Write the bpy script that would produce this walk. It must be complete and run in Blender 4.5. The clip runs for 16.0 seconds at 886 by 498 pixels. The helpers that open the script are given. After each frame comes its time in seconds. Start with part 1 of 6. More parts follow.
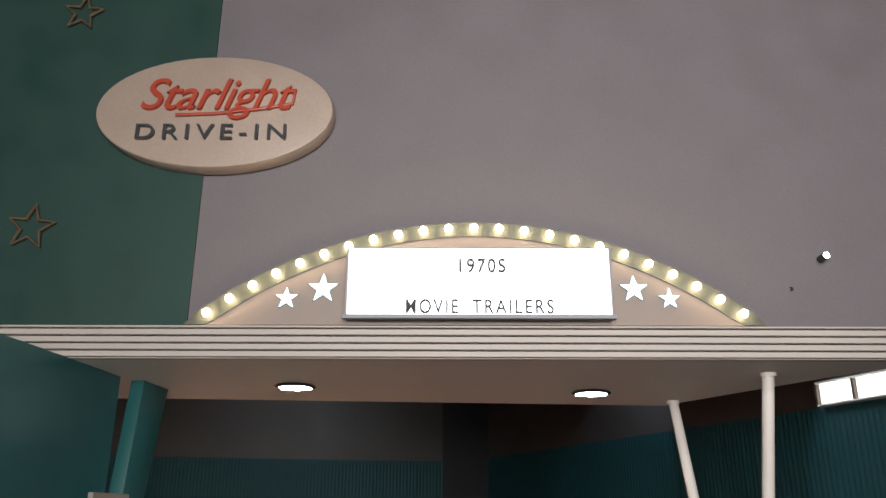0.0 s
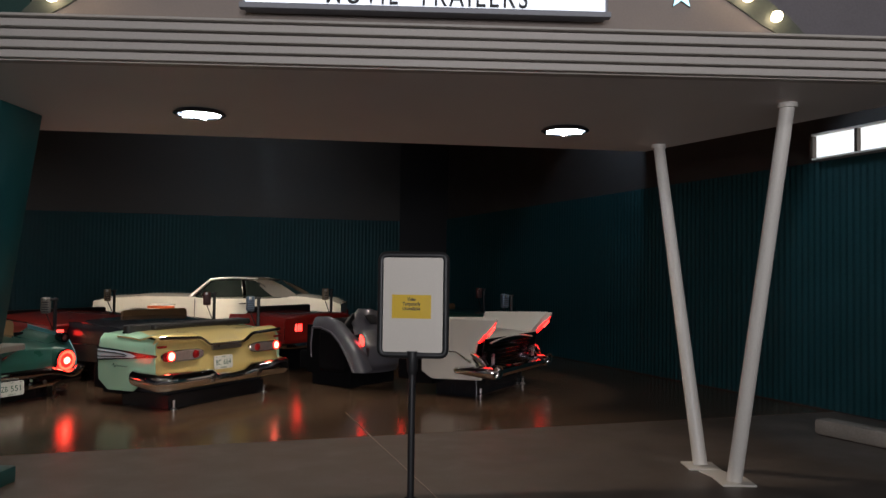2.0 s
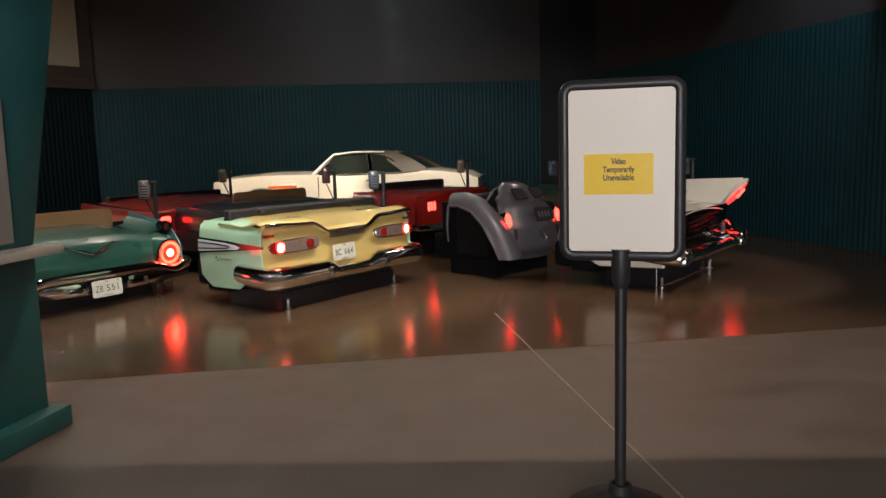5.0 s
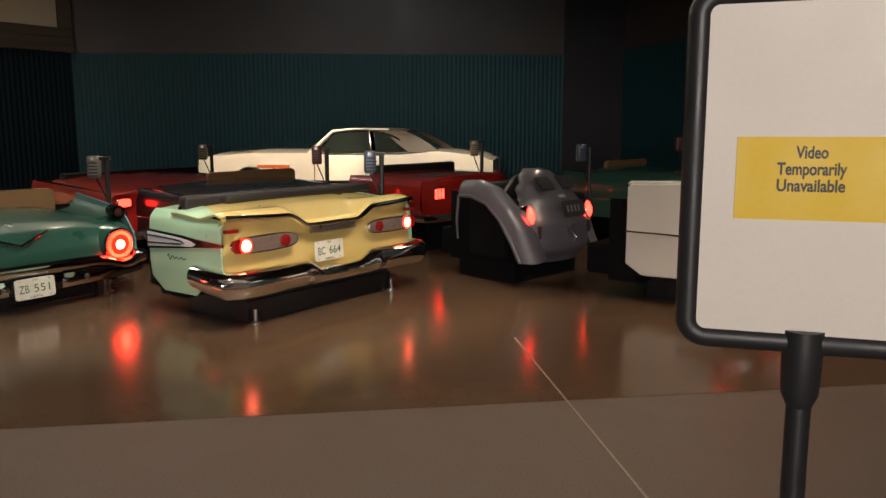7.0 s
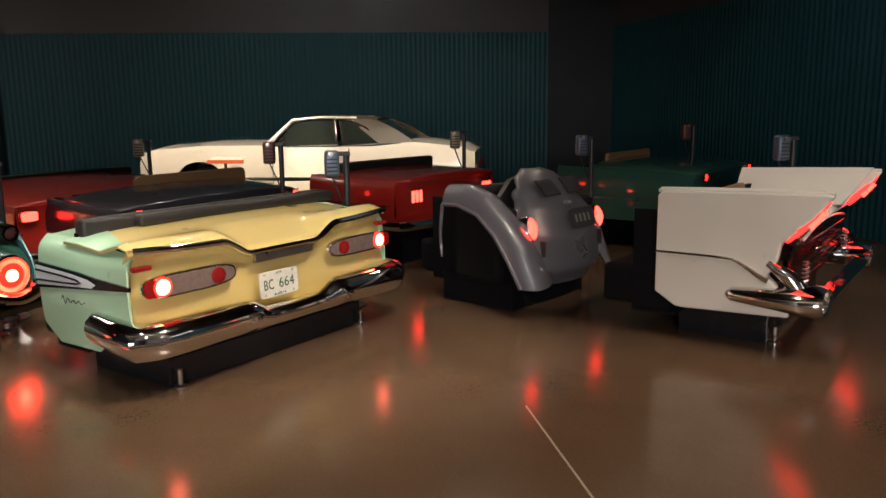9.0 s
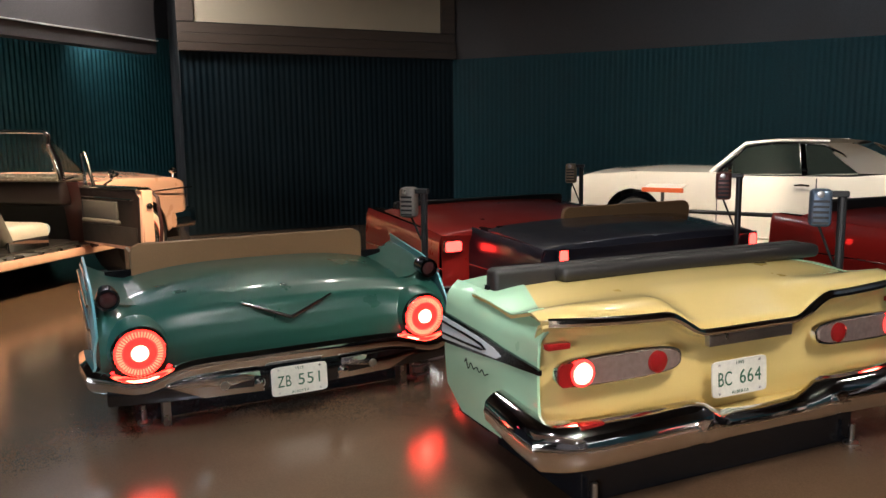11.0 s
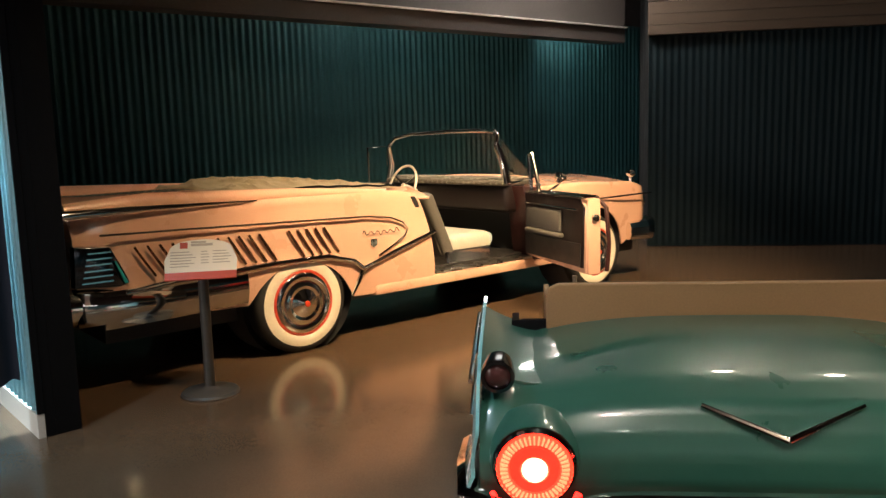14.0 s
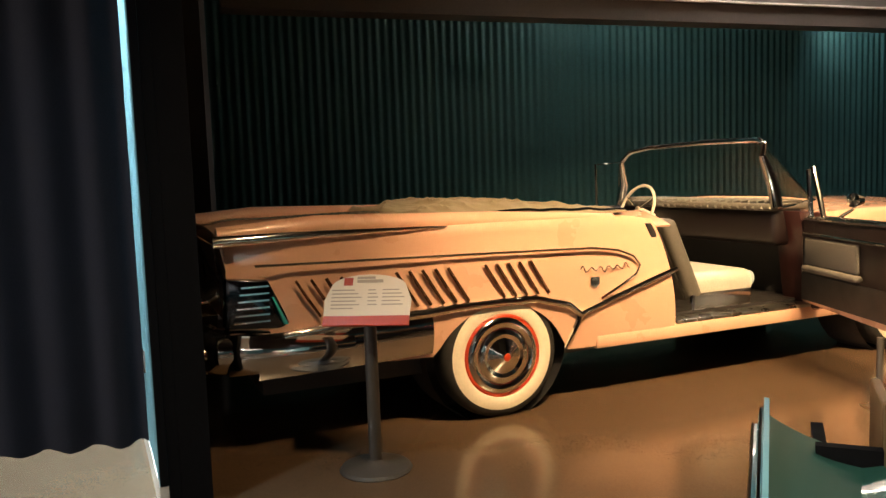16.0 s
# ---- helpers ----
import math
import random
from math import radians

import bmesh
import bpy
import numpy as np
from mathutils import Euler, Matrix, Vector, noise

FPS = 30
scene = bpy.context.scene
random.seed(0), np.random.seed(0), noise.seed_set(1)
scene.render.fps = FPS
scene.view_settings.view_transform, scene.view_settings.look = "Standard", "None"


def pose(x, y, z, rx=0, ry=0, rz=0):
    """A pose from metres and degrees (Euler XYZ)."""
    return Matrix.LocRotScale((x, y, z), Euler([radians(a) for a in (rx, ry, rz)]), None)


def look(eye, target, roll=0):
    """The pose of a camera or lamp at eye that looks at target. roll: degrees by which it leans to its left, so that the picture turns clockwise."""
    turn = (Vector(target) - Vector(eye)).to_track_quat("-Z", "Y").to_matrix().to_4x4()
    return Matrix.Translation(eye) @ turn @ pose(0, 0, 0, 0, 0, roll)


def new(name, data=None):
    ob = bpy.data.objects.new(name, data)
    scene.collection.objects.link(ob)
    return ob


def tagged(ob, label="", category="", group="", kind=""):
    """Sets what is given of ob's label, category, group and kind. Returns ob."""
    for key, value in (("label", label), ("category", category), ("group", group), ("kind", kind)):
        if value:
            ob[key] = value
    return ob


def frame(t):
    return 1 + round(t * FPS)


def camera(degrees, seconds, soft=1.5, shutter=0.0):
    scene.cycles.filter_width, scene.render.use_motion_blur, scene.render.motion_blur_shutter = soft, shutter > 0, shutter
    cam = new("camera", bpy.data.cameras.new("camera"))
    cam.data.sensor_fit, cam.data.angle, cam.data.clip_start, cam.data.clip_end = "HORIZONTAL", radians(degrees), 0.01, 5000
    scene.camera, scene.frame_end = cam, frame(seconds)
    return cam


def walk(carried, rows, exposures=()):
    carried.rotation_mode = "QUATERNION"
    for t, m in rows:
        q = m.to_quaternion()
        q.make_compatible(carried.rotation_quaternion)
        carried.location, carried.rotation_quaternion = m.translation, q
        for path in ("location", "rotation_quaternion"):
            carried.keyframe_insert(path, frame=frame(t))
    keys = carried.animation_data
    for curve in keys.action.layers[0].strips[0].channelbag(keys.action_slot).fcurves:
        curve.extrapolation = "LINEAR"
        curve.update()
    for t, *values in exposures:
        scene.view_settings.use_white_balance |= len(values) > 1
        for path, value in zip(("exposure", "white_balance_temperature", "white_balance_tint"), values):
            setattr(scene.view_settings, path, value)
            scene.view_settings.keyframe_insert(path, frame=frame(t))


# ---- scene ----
cam = camera(59.2, 16.0)
PATH = [
    (0, (0.418, 0.574, 1.529), (0.293, 2.465, 2.168), 0.2),
    (0.5, (0.372, 0.957, 1.556), (0.338, 2.87, 2.136), 1.1),
    (1, (0.45, 1.299, 1.54), (0.361, 3.243, 2.0), 1.0),
    (1.5, (0.437, 1.644, 1.461), (0.377, 3.624, 1.735), -0.3),
    (2, (0.502, 1.961, 1.457), (0.464, 3.959, 1.523), 0.8),
    (2.5, (0.483, 2.269, 1.439), (0.482, 4.267, 1.348), 1.0),
    (3, (0.471, 2.543, 1.423), (0.447, 4.532, 1.216), -0.0),
    (3.5, (0.428, 2.932, 1.424), (0.297, 4.914, 1.187), 0.2),
    (4, (0.302, 3.206, 1.393), (0.049, 5.178, 1.177), 0.2),
    (4.5, (0.188, 3.502, 1.392), (-0.151, 5.461, 1.172), -1.3),
    (4.7, (0.166, 3.629, 1.377), (-0.199, 5.582, 1.144), -1.7),
    (6.8, (-0.091, 5.071, 1.355), (-0.477, 7.008, 1.043), -0.4),
    (7, (-0.115, 5.2, 1.35), (-0.509, 7.137, 1.044), -0.1),
    (7.5, (-0.241, 5.516, 1.353), (-0.6, 7.459, 1.042), -0.5),
    (8, (-0.316, 5.82, 1.377), (-0.628, 7.767, 1.037), -1.3),
    (8.2, (-0.334, 5.943, 1.395), (-0.627, 7.891, 1.046), -0.9),
    (10.5, (-0.866, 7.385, 1.444), (-1.748, 9.151, 1.125), 0.3),
    (10.7, (-0.951, 7.451, 1.44), (-1.997, 9.127, 1.132), -0.1),
    (11, (-1.051, 7.57, 1.449), (-2.324, 9.085, 1.16), -0.7),
    (11.5, (-1.21, 7.785, 1.457), (-2.774, 9.005, 1.197), -1.3),
    (12, (-1.381, 7.93, 1.452), (-3.157, 8.819, 1.214), -0.9),
    (12.5, (-1.667, 8.037, 1.461), (-3.535, 8.699, 1.197), -1.4),
    (13, (-1.914, 8.18, 1.448), (-3.812, 8.744, 1.17), -1.7),
    (13.5, (-2.159, 8.376, 1.455), (-4.073, 8.888, 1.178), -1.5),
    (14, (-2.421, 8.529, 1.428), (-4.321, 9.093, 1.159), -1.6),
    (14.5, (-2.688, 8.628, 1.432), (-4.603, 9.148, 1.182), -2.6),
    (15, (-3.01, 8.762, 1.424), (-4.975, 9.031, 1.169), -2.2),
    (15.5, (-3.264, 8.813, 1.381), (-5.249, 8.917, 1.158), -1.0),
    (16, (-3.571, 8.852, 1.358), (-5.562, 8.827, 1.169), -2.0),
]
walk(cam, [(t, look(eye, target, roll)) for t, eye, target, roll in PATH], [(0, 0.8, 6300, 10), (1.0, 0.4, 6200, 10), (1.5, -0.15, 6000, 10), (2.0, -0.45, 5900, 10), (2.5, -0.45, 5800, 11), (3.0, 0.2, 6000, 11), (3.5, 0.35, 6100, 11), (4.7, 0.35, 6200, 11), (7, 0.25, 6800, 12), (8.2, 0.45, 6800, 12), (10.5, 0.35, 5700, 10), (12, 0.5, 6300, 10), (13, 0.55, 6400, 10), (14, 0.55, 6600, 10), (15, 0.55, 7100, 12), (16, 0.62, 7300, 12)])

# ---- world and lights ----
world = bpy.data.worlds.new("world")
world.use_nodes = True
world.node_tree.nodes["Background"].inputs[0].default_value = (0.6, 0.7, 1.0, 1)
world.node_tree.nodes["Background"].inputs[1].default_value = 0.004
scene.world = world


def spot(eye, target, watts, cone, colour=(1.0, 0.72, 0.42), blend=0.35, size=0.06):
    data = bpy.data.lights.new("track_spot", "SPOT")
    data.energy, data.spot_size, data.spot_blend, data.color, data.shadow_soft_size = watts, radians(cone), blend, colour, size
    ob = new("track_spot", data)
    ob.matrix_world = look(eye, target)
    return ob


def area(eye, target, watts, w, h, colour):
    data = bpy.data.lights.new("lamp_area", "AREA")
    data.shape, data.size, data.size_y, data.energy, data.color = "RECTANGLE", w, h, watts, colour
    ob = new("lamp_area", data)
    ob.matrix_world = look(eye, target)
    return ob


WARM, NEUTRAL, COOL = (1.0, 0.71, 0.40), (1.0, 0.88, 0.74), (0.62, 0.84, 1.0)
# track spots over the cars
for x, y, tx, ty, watts in ((-5.0, 9.6, -7.7, 9.0, 260), (-5.2, 10.6, -8.3, 10.3, 1350), (-5.3, 11.6, -8.8, 11.5, 950)):
    spot((x, y, 4.6), (tx, ty, 0.75), watts, 52, WARM, 0.8, 0.09)
spot((-5.9, 12.4, 4.6), (-9.2, 12.6, 0.6), 520, 48, WARM, 0.6, 0.09)
spot((-6.2, 11.2, 4.7), (-10.4, 11.0, 2.3), 110, 62, (1.0, 0.80, 0.58), 0.9)
spot((-4.6, 13.6, 4.6), (-5.2, 16.8, 0.6), 1050, 38, (1.0, 0.80, 0.55))
spot((-2.2, 13.8, 4.6), (-2.8, 16.9, 0.6), 850, 38, (1.0, 0.80, 0.55))
spot((-3.0, 15.0, 4.6), (-4.5, 19.5, 1.6), 120, 120, (0.85, 0.95, 1.0), 0.9)
for x, y, tx, ty, watts in ((0.5, 8.7, -2.1, 10.6, 300), (0.2, 9.6, -2.0, 11.0, 300)):
    spot((x, y, 4.6), (tx, ty, 0.6), watts, 44, (1.0, 0.88, 0.72), 0.5, 0.04)
spot((3.2, 9.4, 4.6), (1.0, 11.9, 0.7), 300, 40, (1.0, 0.88, 0.72))
for x, y, tx, ty, watts in ((-1.7, 8.3, -4.3, 10.0, 230), (-2.1, 9.1, -4.2, 10.3, 230)):
    spot((x, y, 4.6), (tx, ty, 0.6), watts, 42, (1.0, 0.91, 0.80), 0.5, 0.04)
spot((-0.2, 9.9, 4.6), (-0.3, 8.2, 0.0), 320, 88, (1.0, 0.76, 0.54), 0.5, 0.03)
spot((2.4, 13.6, 4.6), (3.4, 16.0, 1.6), 70, 70, (0.62, 0.82, 1.0))
spot((2.2, 10.0, 4.6), (5.2, 9.4, 1.3), 120, 60, (0.80, 0.92, 1.0))
# row of track heads over the far side of the benches
for x, y, tx, ty, watts in ((-7.3, 12.6, -4.6, 10.2, 70), (-6.3, 13.3, -3.6, 10.4, 70), (-5.2, 13.9, -2.6, 10.8, 60), (-3.4, 14.7, -1.4, 11.2, 60), (-1.5, 15.4, -0.2, 12.0, 60), (0.6, 15.6, 1.2, 12.2, 50)):
    spot((x, y, 4.6), (tx, ty, 0.5), watts, 80, (1.0, 0.86, 0.68), 0.8, 0.09)
spot((-2.9, 7.9, 4.6), (-2.7, 10.1, 0.4), 170, 40, (1.0, 0.92, 0.82), 0.6, 0.06)
# wash along the alcove wall, from behind the bulkhead, and a brighter lamp at its far end
area((-11.38, 10.6, 4.2), (-12.0, 10.8, 1.6), 230, 5.6, 0.25, (1.0, 0.93, 0.85))
spot((-12.40, 13.2, 3.5), (-13.0, 13.9, 1.8), 95, 100, (1.0, 0.97, 0.92), 1.0)
# star downlights under the canopy
for x, y in ((-1.36, 7.5), (1.32, 8.0)):
    spot((x, y, 2.5), (x, y, 0), 9, 130, NEUTRAL, 0.6, 0.08)
# hall behind the entrance: unseen fill lamps added for facade and poster
area((0.6, -4.6, 2.4), (0.6, 6.0, 6.0), 620, 4.0, 2.0, (1.0, 0.93, 0.88))
spot((3.4, -3.6, 5.0), (1.9, 6.2, 4.6), 600, 50, (1.0, 0.94, 0.90), 1.0, 0.15)
# lit passage beside the pink car
area((-7.05, 7.05, 3.62), (-7.32, 7.40, 2.9), 430, 0.7, 0.15, (0.62, 0.85, 1.0))
# added cool fill outside the curtain, in place of spill from the passage
spot((-5.2, 6.9, 4.6), (-4.9, 7.5, 0.1), 380, 74, COOL, 0.9)
# ---- materials ----
def material(name, colour, rough=0.5, metal=0.0, vary=0.12, scale=6.0, fine=60.0, bump=0.05, coat=0.0, emit=0.0, emit_colour=None, rough_vary=0.1, spec=0.5, stretch=(1, 1, 1), detail=6):
    m = bpy.data.materials.new(name)
    m.use_nodes = True
    n, l = m.node_tree.nodes, m.node_tree.links
    b = n["Principled BSDF"]
    b.inputs["Roughness"].default_value, b.inputs["Metallic"].default_value = rough, metal
    b.inputs["Coat Weight"].default_value, b.inputs["Coat Roughness"].default_value = coat, 0.045
    b.inputs["Specular IOR Level"].default_value = spec
    b.inputs["Base Color"].default_value = (*colour, 1)
    if emit:
        b.inputs["Emission Color"].default_value = (*(emit_colour or colour), 1)
        b.inputs["Emission Strength"].default_value = emit
    if vary or bump:
        co, mp = n.new("ShaderNodeTexCoord"), n.new("ShaderNodeMapping")
        mp.inputs["Scale"].default_value = stretch
        l.new(co.outputs["Object"], mp.inputs["Vector"])
        big, small = n.new("ShaderNodeTexNoise"), n.new("ShaderNodeTexNoise")
        big.inputs["Scale"].default_value, big.inputs["Detail"].default_value = scale, detail
        small.inputs["Scale"].default_value, small.inputs["Detail"].default_value = fine, 3
        for t in (big, small):
            l.new(mp.outputs[0], t.inputs["Vector"])
        mix = n.new("ShaderNodeMath")
        mix.operation = "ADD"
        l.new(big.outputs[0], mix.inputs[0]), l.new(small.outputs[0], mix.inputs[1])
        ramp = n.new("ShaderNodeMapRange")
        ramp.inputs[1].default_value, ramp.inputs[2].default_value = 0.6, 1.4
        ramp.inputs[3].default_value, ramp.inputs[4].default_value = 1 - vary, 1 + vary
        l.new(mix.outputs[0], ramp.inputs[0])
        mul = n.new("ShaderNodeVectorMath")
        mul.operation = "SCALE"
        mul.inputs[0].default_value = colour
        l.new(ramp.outputs[0], mul.inputs["Scale"]), l.new(mul.outputs[0], b.inputs["Base Color"])
        if rough_vary:
            rr = n.new("ShaderNodeMapRange")
            rr.inputs[1].default_value, rr.inputs[2].default_value = 0.3, 0.7
            rr.inputs[3].default_value, rr.inputs[4].default_value = max(0.02, rough * (1 - rough_vary * 2)), min(1, rough * (1 + rough_vary * 2))
            l.new(big.outputs[0], rr.inputs[0]), l.new(rr.outputs[0], b.inputs["Roughness"])
        if bump:
            bp = n.new("ShaderNodeBump")
            bp.inputs["Strength"].default_value, bp.inputs["Distance"].default_value = bump, 0.01
            l.new(small.outputs[0], bp.inputs["Height"]), l.new(bp.outputs[0], b.inputs["Normal"])
    return m


def paint(name, colour, rough=0.25):
    return material(name, colour, rough + 0.08, vary=0.05, scale=3, fine=220, bump=0.006, coat=1.0)


M_FLOOR = material("polished_concrete", (0.122, 0.097, 0.081), 0.52, vary=0.30, scale=2.6, fine=90, bump=0.02, rough_vary=0.12, detail=5, spec=0.35)
M_FLOOR_DARK = material("dark_concrete", (0.135, 0.118, 0.105), 0.42, vary=0.3, scale=1.3, fine=18, bump=0.03, rough_vary=0.2)
M_FLOOR_BROWN = material("brown_sealed_concrete", (0.105, 0.066, 0.040), 0.17, vary=0.20, scale=1.5, fine=140, bump=0.0, rough_vary=0, detail=3)
M_JOINT = material("joint_filler", (0.30, 0.25, 0.2), 0.6, vary=0.3, scale=9)
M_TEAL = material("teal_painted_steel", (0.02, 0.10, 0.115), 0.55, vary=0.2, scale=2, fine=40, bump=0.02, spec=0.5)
# same teal steel with the bay's shade darkened into the colour
M_TEAL_SHADE = material("teal_steel_shaded", (0.009, 0.026, 0.034), 0.5, vary=0.2, scale=2, fine=40, bump=0.02)
M_BLACK = material("black_paint", (0.028, 0.027, 0.029), 0.6, vary=0.3, scale=3, bump=0.03)
M_BULK = material("dark_brown_paint", (0.055, 0.046, 0.042), 0.6, vary=0.25, scale=2, bump=0.03)
M_BEAM = material("brown_timber_paint", (0.10, 0.07, 0.05), 0.55, vary=0.25, scale=3, fine=50, bump=0.04, stretch=(1, 1, 6))
M_CANOPY = material("cream_canopy_paint", (0.50, 0.46, 0.42), 0.55, vary=0.08, scale=2, fine=90, bump=0.03)
# canopy paint lightened to carry haze and bounced light on the soffit
M_SOFFIT = material("canopy_paint_brightened", (0.74, 0.71, 0.68), 0.6, vary=0.06, scale=2, fine=90, bump=0.03)
M_WALL_GREY = material("grey_violet_wall_paint", (0.17, 0.155, 0.165), 0.7, vary=0.15, scale=2, fine=80, bump=0.04)
M_WALL_GREEN = material("green_wall_paint", (0.018, 0.055, 0.045), 0.6, vary=0.14, scale=2, fine=80, bump=0.04)
M_BOOTH = material("booth_teal_paint", (0.014, 0.10, 0.10), 0.45, vary=0.1, scale=3, fine=80, bump=0.03)
M_CREAM = material("cream_paint", (0.72, 0.64, 0.52), 0.5, vary=0.1, scale=4, fine=80, bump=0.03)
# pale notice board, its shadow put in as a grey-brown colour
M_PANEL = material("shaded_notice_board", (0.30, 0.265, 0.23), 0.6, vary=0.1, scale=4, fine=80, bump=0.03)
# oval sign's cream, with the dim light on it darkened into the colour
M_SIGN_DIM = material("cream_paint_dimmed", (0.40, 0.32, 0.26), 0.5, vary=0.12, scale=3, fine=80, bump=0.03)
M_WHITE = material("white_paint", (0.78, 0.74, 0.68), 0.4, vary=0.06, scale=3, fine=90, bump=0.02)
M_CHROME = material("chrome", (0.88, 0.87, 0.85), 0.07, 1.0, vary=0.05, scale=8, fine=90, bump=0.01)
M_STEEL = material("dull_steel", (0.5, 0.48, 0.45), 0.3, 1.0, vary=0.12, scale=8, fine=60, bump=0.03)
M_TRIM = material("bright_aluminium", (0.8, 0.78, 0.74), 0.45, 0.6, vary=0.1, scale=8, fine=60, bump=0.03)
M_RUBBER = material("tyre_rubber", (0.018, 0.017, 0.016), 0.75, vary=0.2, scale=12, fine=120, bump=0.1)
M_WHITEWALL = material("whitewall_rubber", (0.78, 0.70, 0.55), 0.55, vary=0.08, scale=9)
M_PLASTIC = material("black_plastic", (0.022, 0.022, 0.024), 0.42, vary=0.15, scale=9, fine=150, bump=0.05)
M_PAPER = material("poster_paper", (0.80, 0.74, 0.66), 0.5, vary=0.03, scale=4, fine=120, bump=0.01)
M_YELLOW = material("yellow_card", (0.85, 0.56, 0.02), 0.5, vary=0.04, scale=8)
M_INK = material("black_ink", (0.02, 0.02, 0.02), 0.5, vary=0, bump=0)
M_RED = material("red_paint", (0.5, 0.05, 0.02), 0.4, vary=0.1, scale=6)
M_PLATE = material("plate_enamel", (0.72, 0.70, 0.62), 0.4, vary=0.12, scale=14)
M_PLATE_INK = material("plate_green", (0.03, 0.12, 0.06), 0.4, vary=0, bump=0)
M_SPK = material("grey_cast_metal", (0.30, 0.28, 0.26), 0.45, 0.6, vary=0.2, scale=12, fine=90, bump=0.1)
M_GREEN_CAR = paint("green_car_paint", (0.022, 0.090, 0.066))
M_TURQ = paint("turquoise_car_paint", (0.16, 0.42, 0.46))
M_YELLOW_CAR = paint("yellow_car_paint", (0.70, 0.54, 0.20))
M_MINT = paint("mint_car_paint", (0.42, 0.68, 0.46))
M_RED_CAR = paint("red_car_paint", (0.40, 0.018, 0.012))
M_GREY_CAR = paint("grey_violet_car_paint", (0.085, 0.082, 0.096))
M_WHITE_CAR = paint("white_car_paint", (0.76, 0.72, 0.64))
M_NAVY = paint("navy_car_paint", (0.011, 0.012, 0.021))
M_PINK = paint("pink_car_paint", (0.74, 0.43, 0.30), 0.22)
M_BOARD = material("brown_hardboard", (0.25, 0.145, 0.065), 0.6, vary=0.12, scale=5, fine=120, bump=0.04)
M_BASE = material("glossy_black_laminate", (0.012, 0.013, 0.016), 0.16, vary=0.1, scale=9, fine=120, bump=0.01)
M_VINYL = material("black_vinyl", (0.02, 0.018, 0.018), 0.42, vary=0.2, scale=9, fine=120, bump=0.1)
M_SEAT = material("silver_leather", (0.5, 0.47, 0.4), 0.35, vary=0.12, scale=9, fine=90, bump=0.08)
M_CANVAS = material("folded_canvas", (0.26, 0.215, 0.145), 0.7, vary=0.2, scale=5, fine=120, bump=0.2)
M_WOOD = material("worn_timber", (0.42, 0.30, 0.2), 0.6, vary=0.2, scale=5, fine=70, bump=0.1)
M_CONC = material("rough_concrete", (0.30, 0.26, 0.22), 0.85, vary=0.25, scale=6, fine=70, bump=0.4)
M_BULB = material("glowing_bulb", (1.0, 0.82, 0.55), 0.3, vary=0, bump=0, emit=15, emit_colour=(1.0, 0.74, 0.44))
M_SIGNLIT = material("lit_sign_face", (0.9, 0.9, 0.9), 0.4, vary=0, bump=0, emit=1.25, emit_colour=(0.94, 0.96, 1.0))
M_STARLIT = material("lit_star", (0.6, 0.9, 0.95), 0.4, vary=0, bump=0, emit=2.0, emit_colour=(0.55, 0.92, 1.0))
M_DOWNLIT = material("lit_star_lamp", (0.9, 0.95, 1.0), 0.4, vary=0, bump=0, emit=22, emit_colour=(0.9, 0.96, 1.0))
M_WINLIT = material("lit_window", (0.9, 0.9, 0.85), 0.4, vary=0, bump=0, emit=1.6, emit_colour=(0.95, 0.93, 0.88))
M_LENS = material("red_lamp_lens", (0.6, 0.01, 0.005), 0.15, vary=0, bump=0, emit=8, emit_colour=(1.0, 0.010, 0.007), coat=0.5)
M_LENS_HOT = material("lit_lamp_core", (1.0, 0.4, 0.2), 0.2, vary=0, bump=0, emit=14, emit_colour=(1.0, 0.16, 0.09))
M_LENS_DIM = material("unlit_red_lens", (0.25, 0.01, 0.01), 0.15, vary=0, bump=0, coat=0.5)
M_LENS_CLEAR = material("clear_lamp_lens", (0.42, 0.32, 0.29), 0.14, 0.6, vary=0.2, scale=40, bump=0.05, coat=0.5)
M_EXIT = material("lit_exit_sign", (1.0, 0.05, 0.08), 0.3, vary=0, bump=0, emit=4, emit_colour=(1.0, 0.05, 0.10))
M_VOID = material("matt_black_lining", (0.006, 0.006, 0.007), 0.9, vary=0.2, bump=0.02, spec=0.1)
M_GLASS = bpy.data.materials.new("dark_glass")
M_GLASS.use_nodes = True
_b = M_GLASS.node_tree.nodes["Principled BSDF"]
_b.inputs["Base Color"].default_value = (0.75, 0.82, 0.78, 1)
_b.inputs["Roughness"].default_value, _b.inputs["Transmission Weight"].default_value, _b.inputs["IOR"].default_value = 0.03, 1.0, 1.05
M_TINT = material("tinted_car_glass", (0.015, 0.02, 0.018), 0.05, vary=0, bump=0, coat=0.6)


# ---- mesh helpers ----
def mesh_object(name, bm, mat, parent=None, smooth=False, angle=40):
    me = bpy.data.meshes.new(name)
    bmesh.ops.recalc_face_normals(bm, faces=bm.faces[:])
    bm.to_mesh(me)
    bm.free()
    me.materials.append(mat)
    if smooth:
        me.polygons.foreach_set("use_smooth", [True] * len(me.polygons))
        me.set_sharp_from_angle(angle=radians(angle))
    ob = new(name, me)
    if parent:
        ob.parent = parent
    return ob


def part(name, bm, mat, parent, label="", smooth=True):
    ob = mesh_object(name, bm, mat, parent, smooth)
    if label:
        ob["label"] = label
    return ob


def empty(name, m=None, label="", category="", group="", kind=""):
    ob = new(name)
    ob.empty_display_size = 0.2
    if m is not None:
        ob.matrix_world = m
    return tagged(ob, label, category, group, kind)


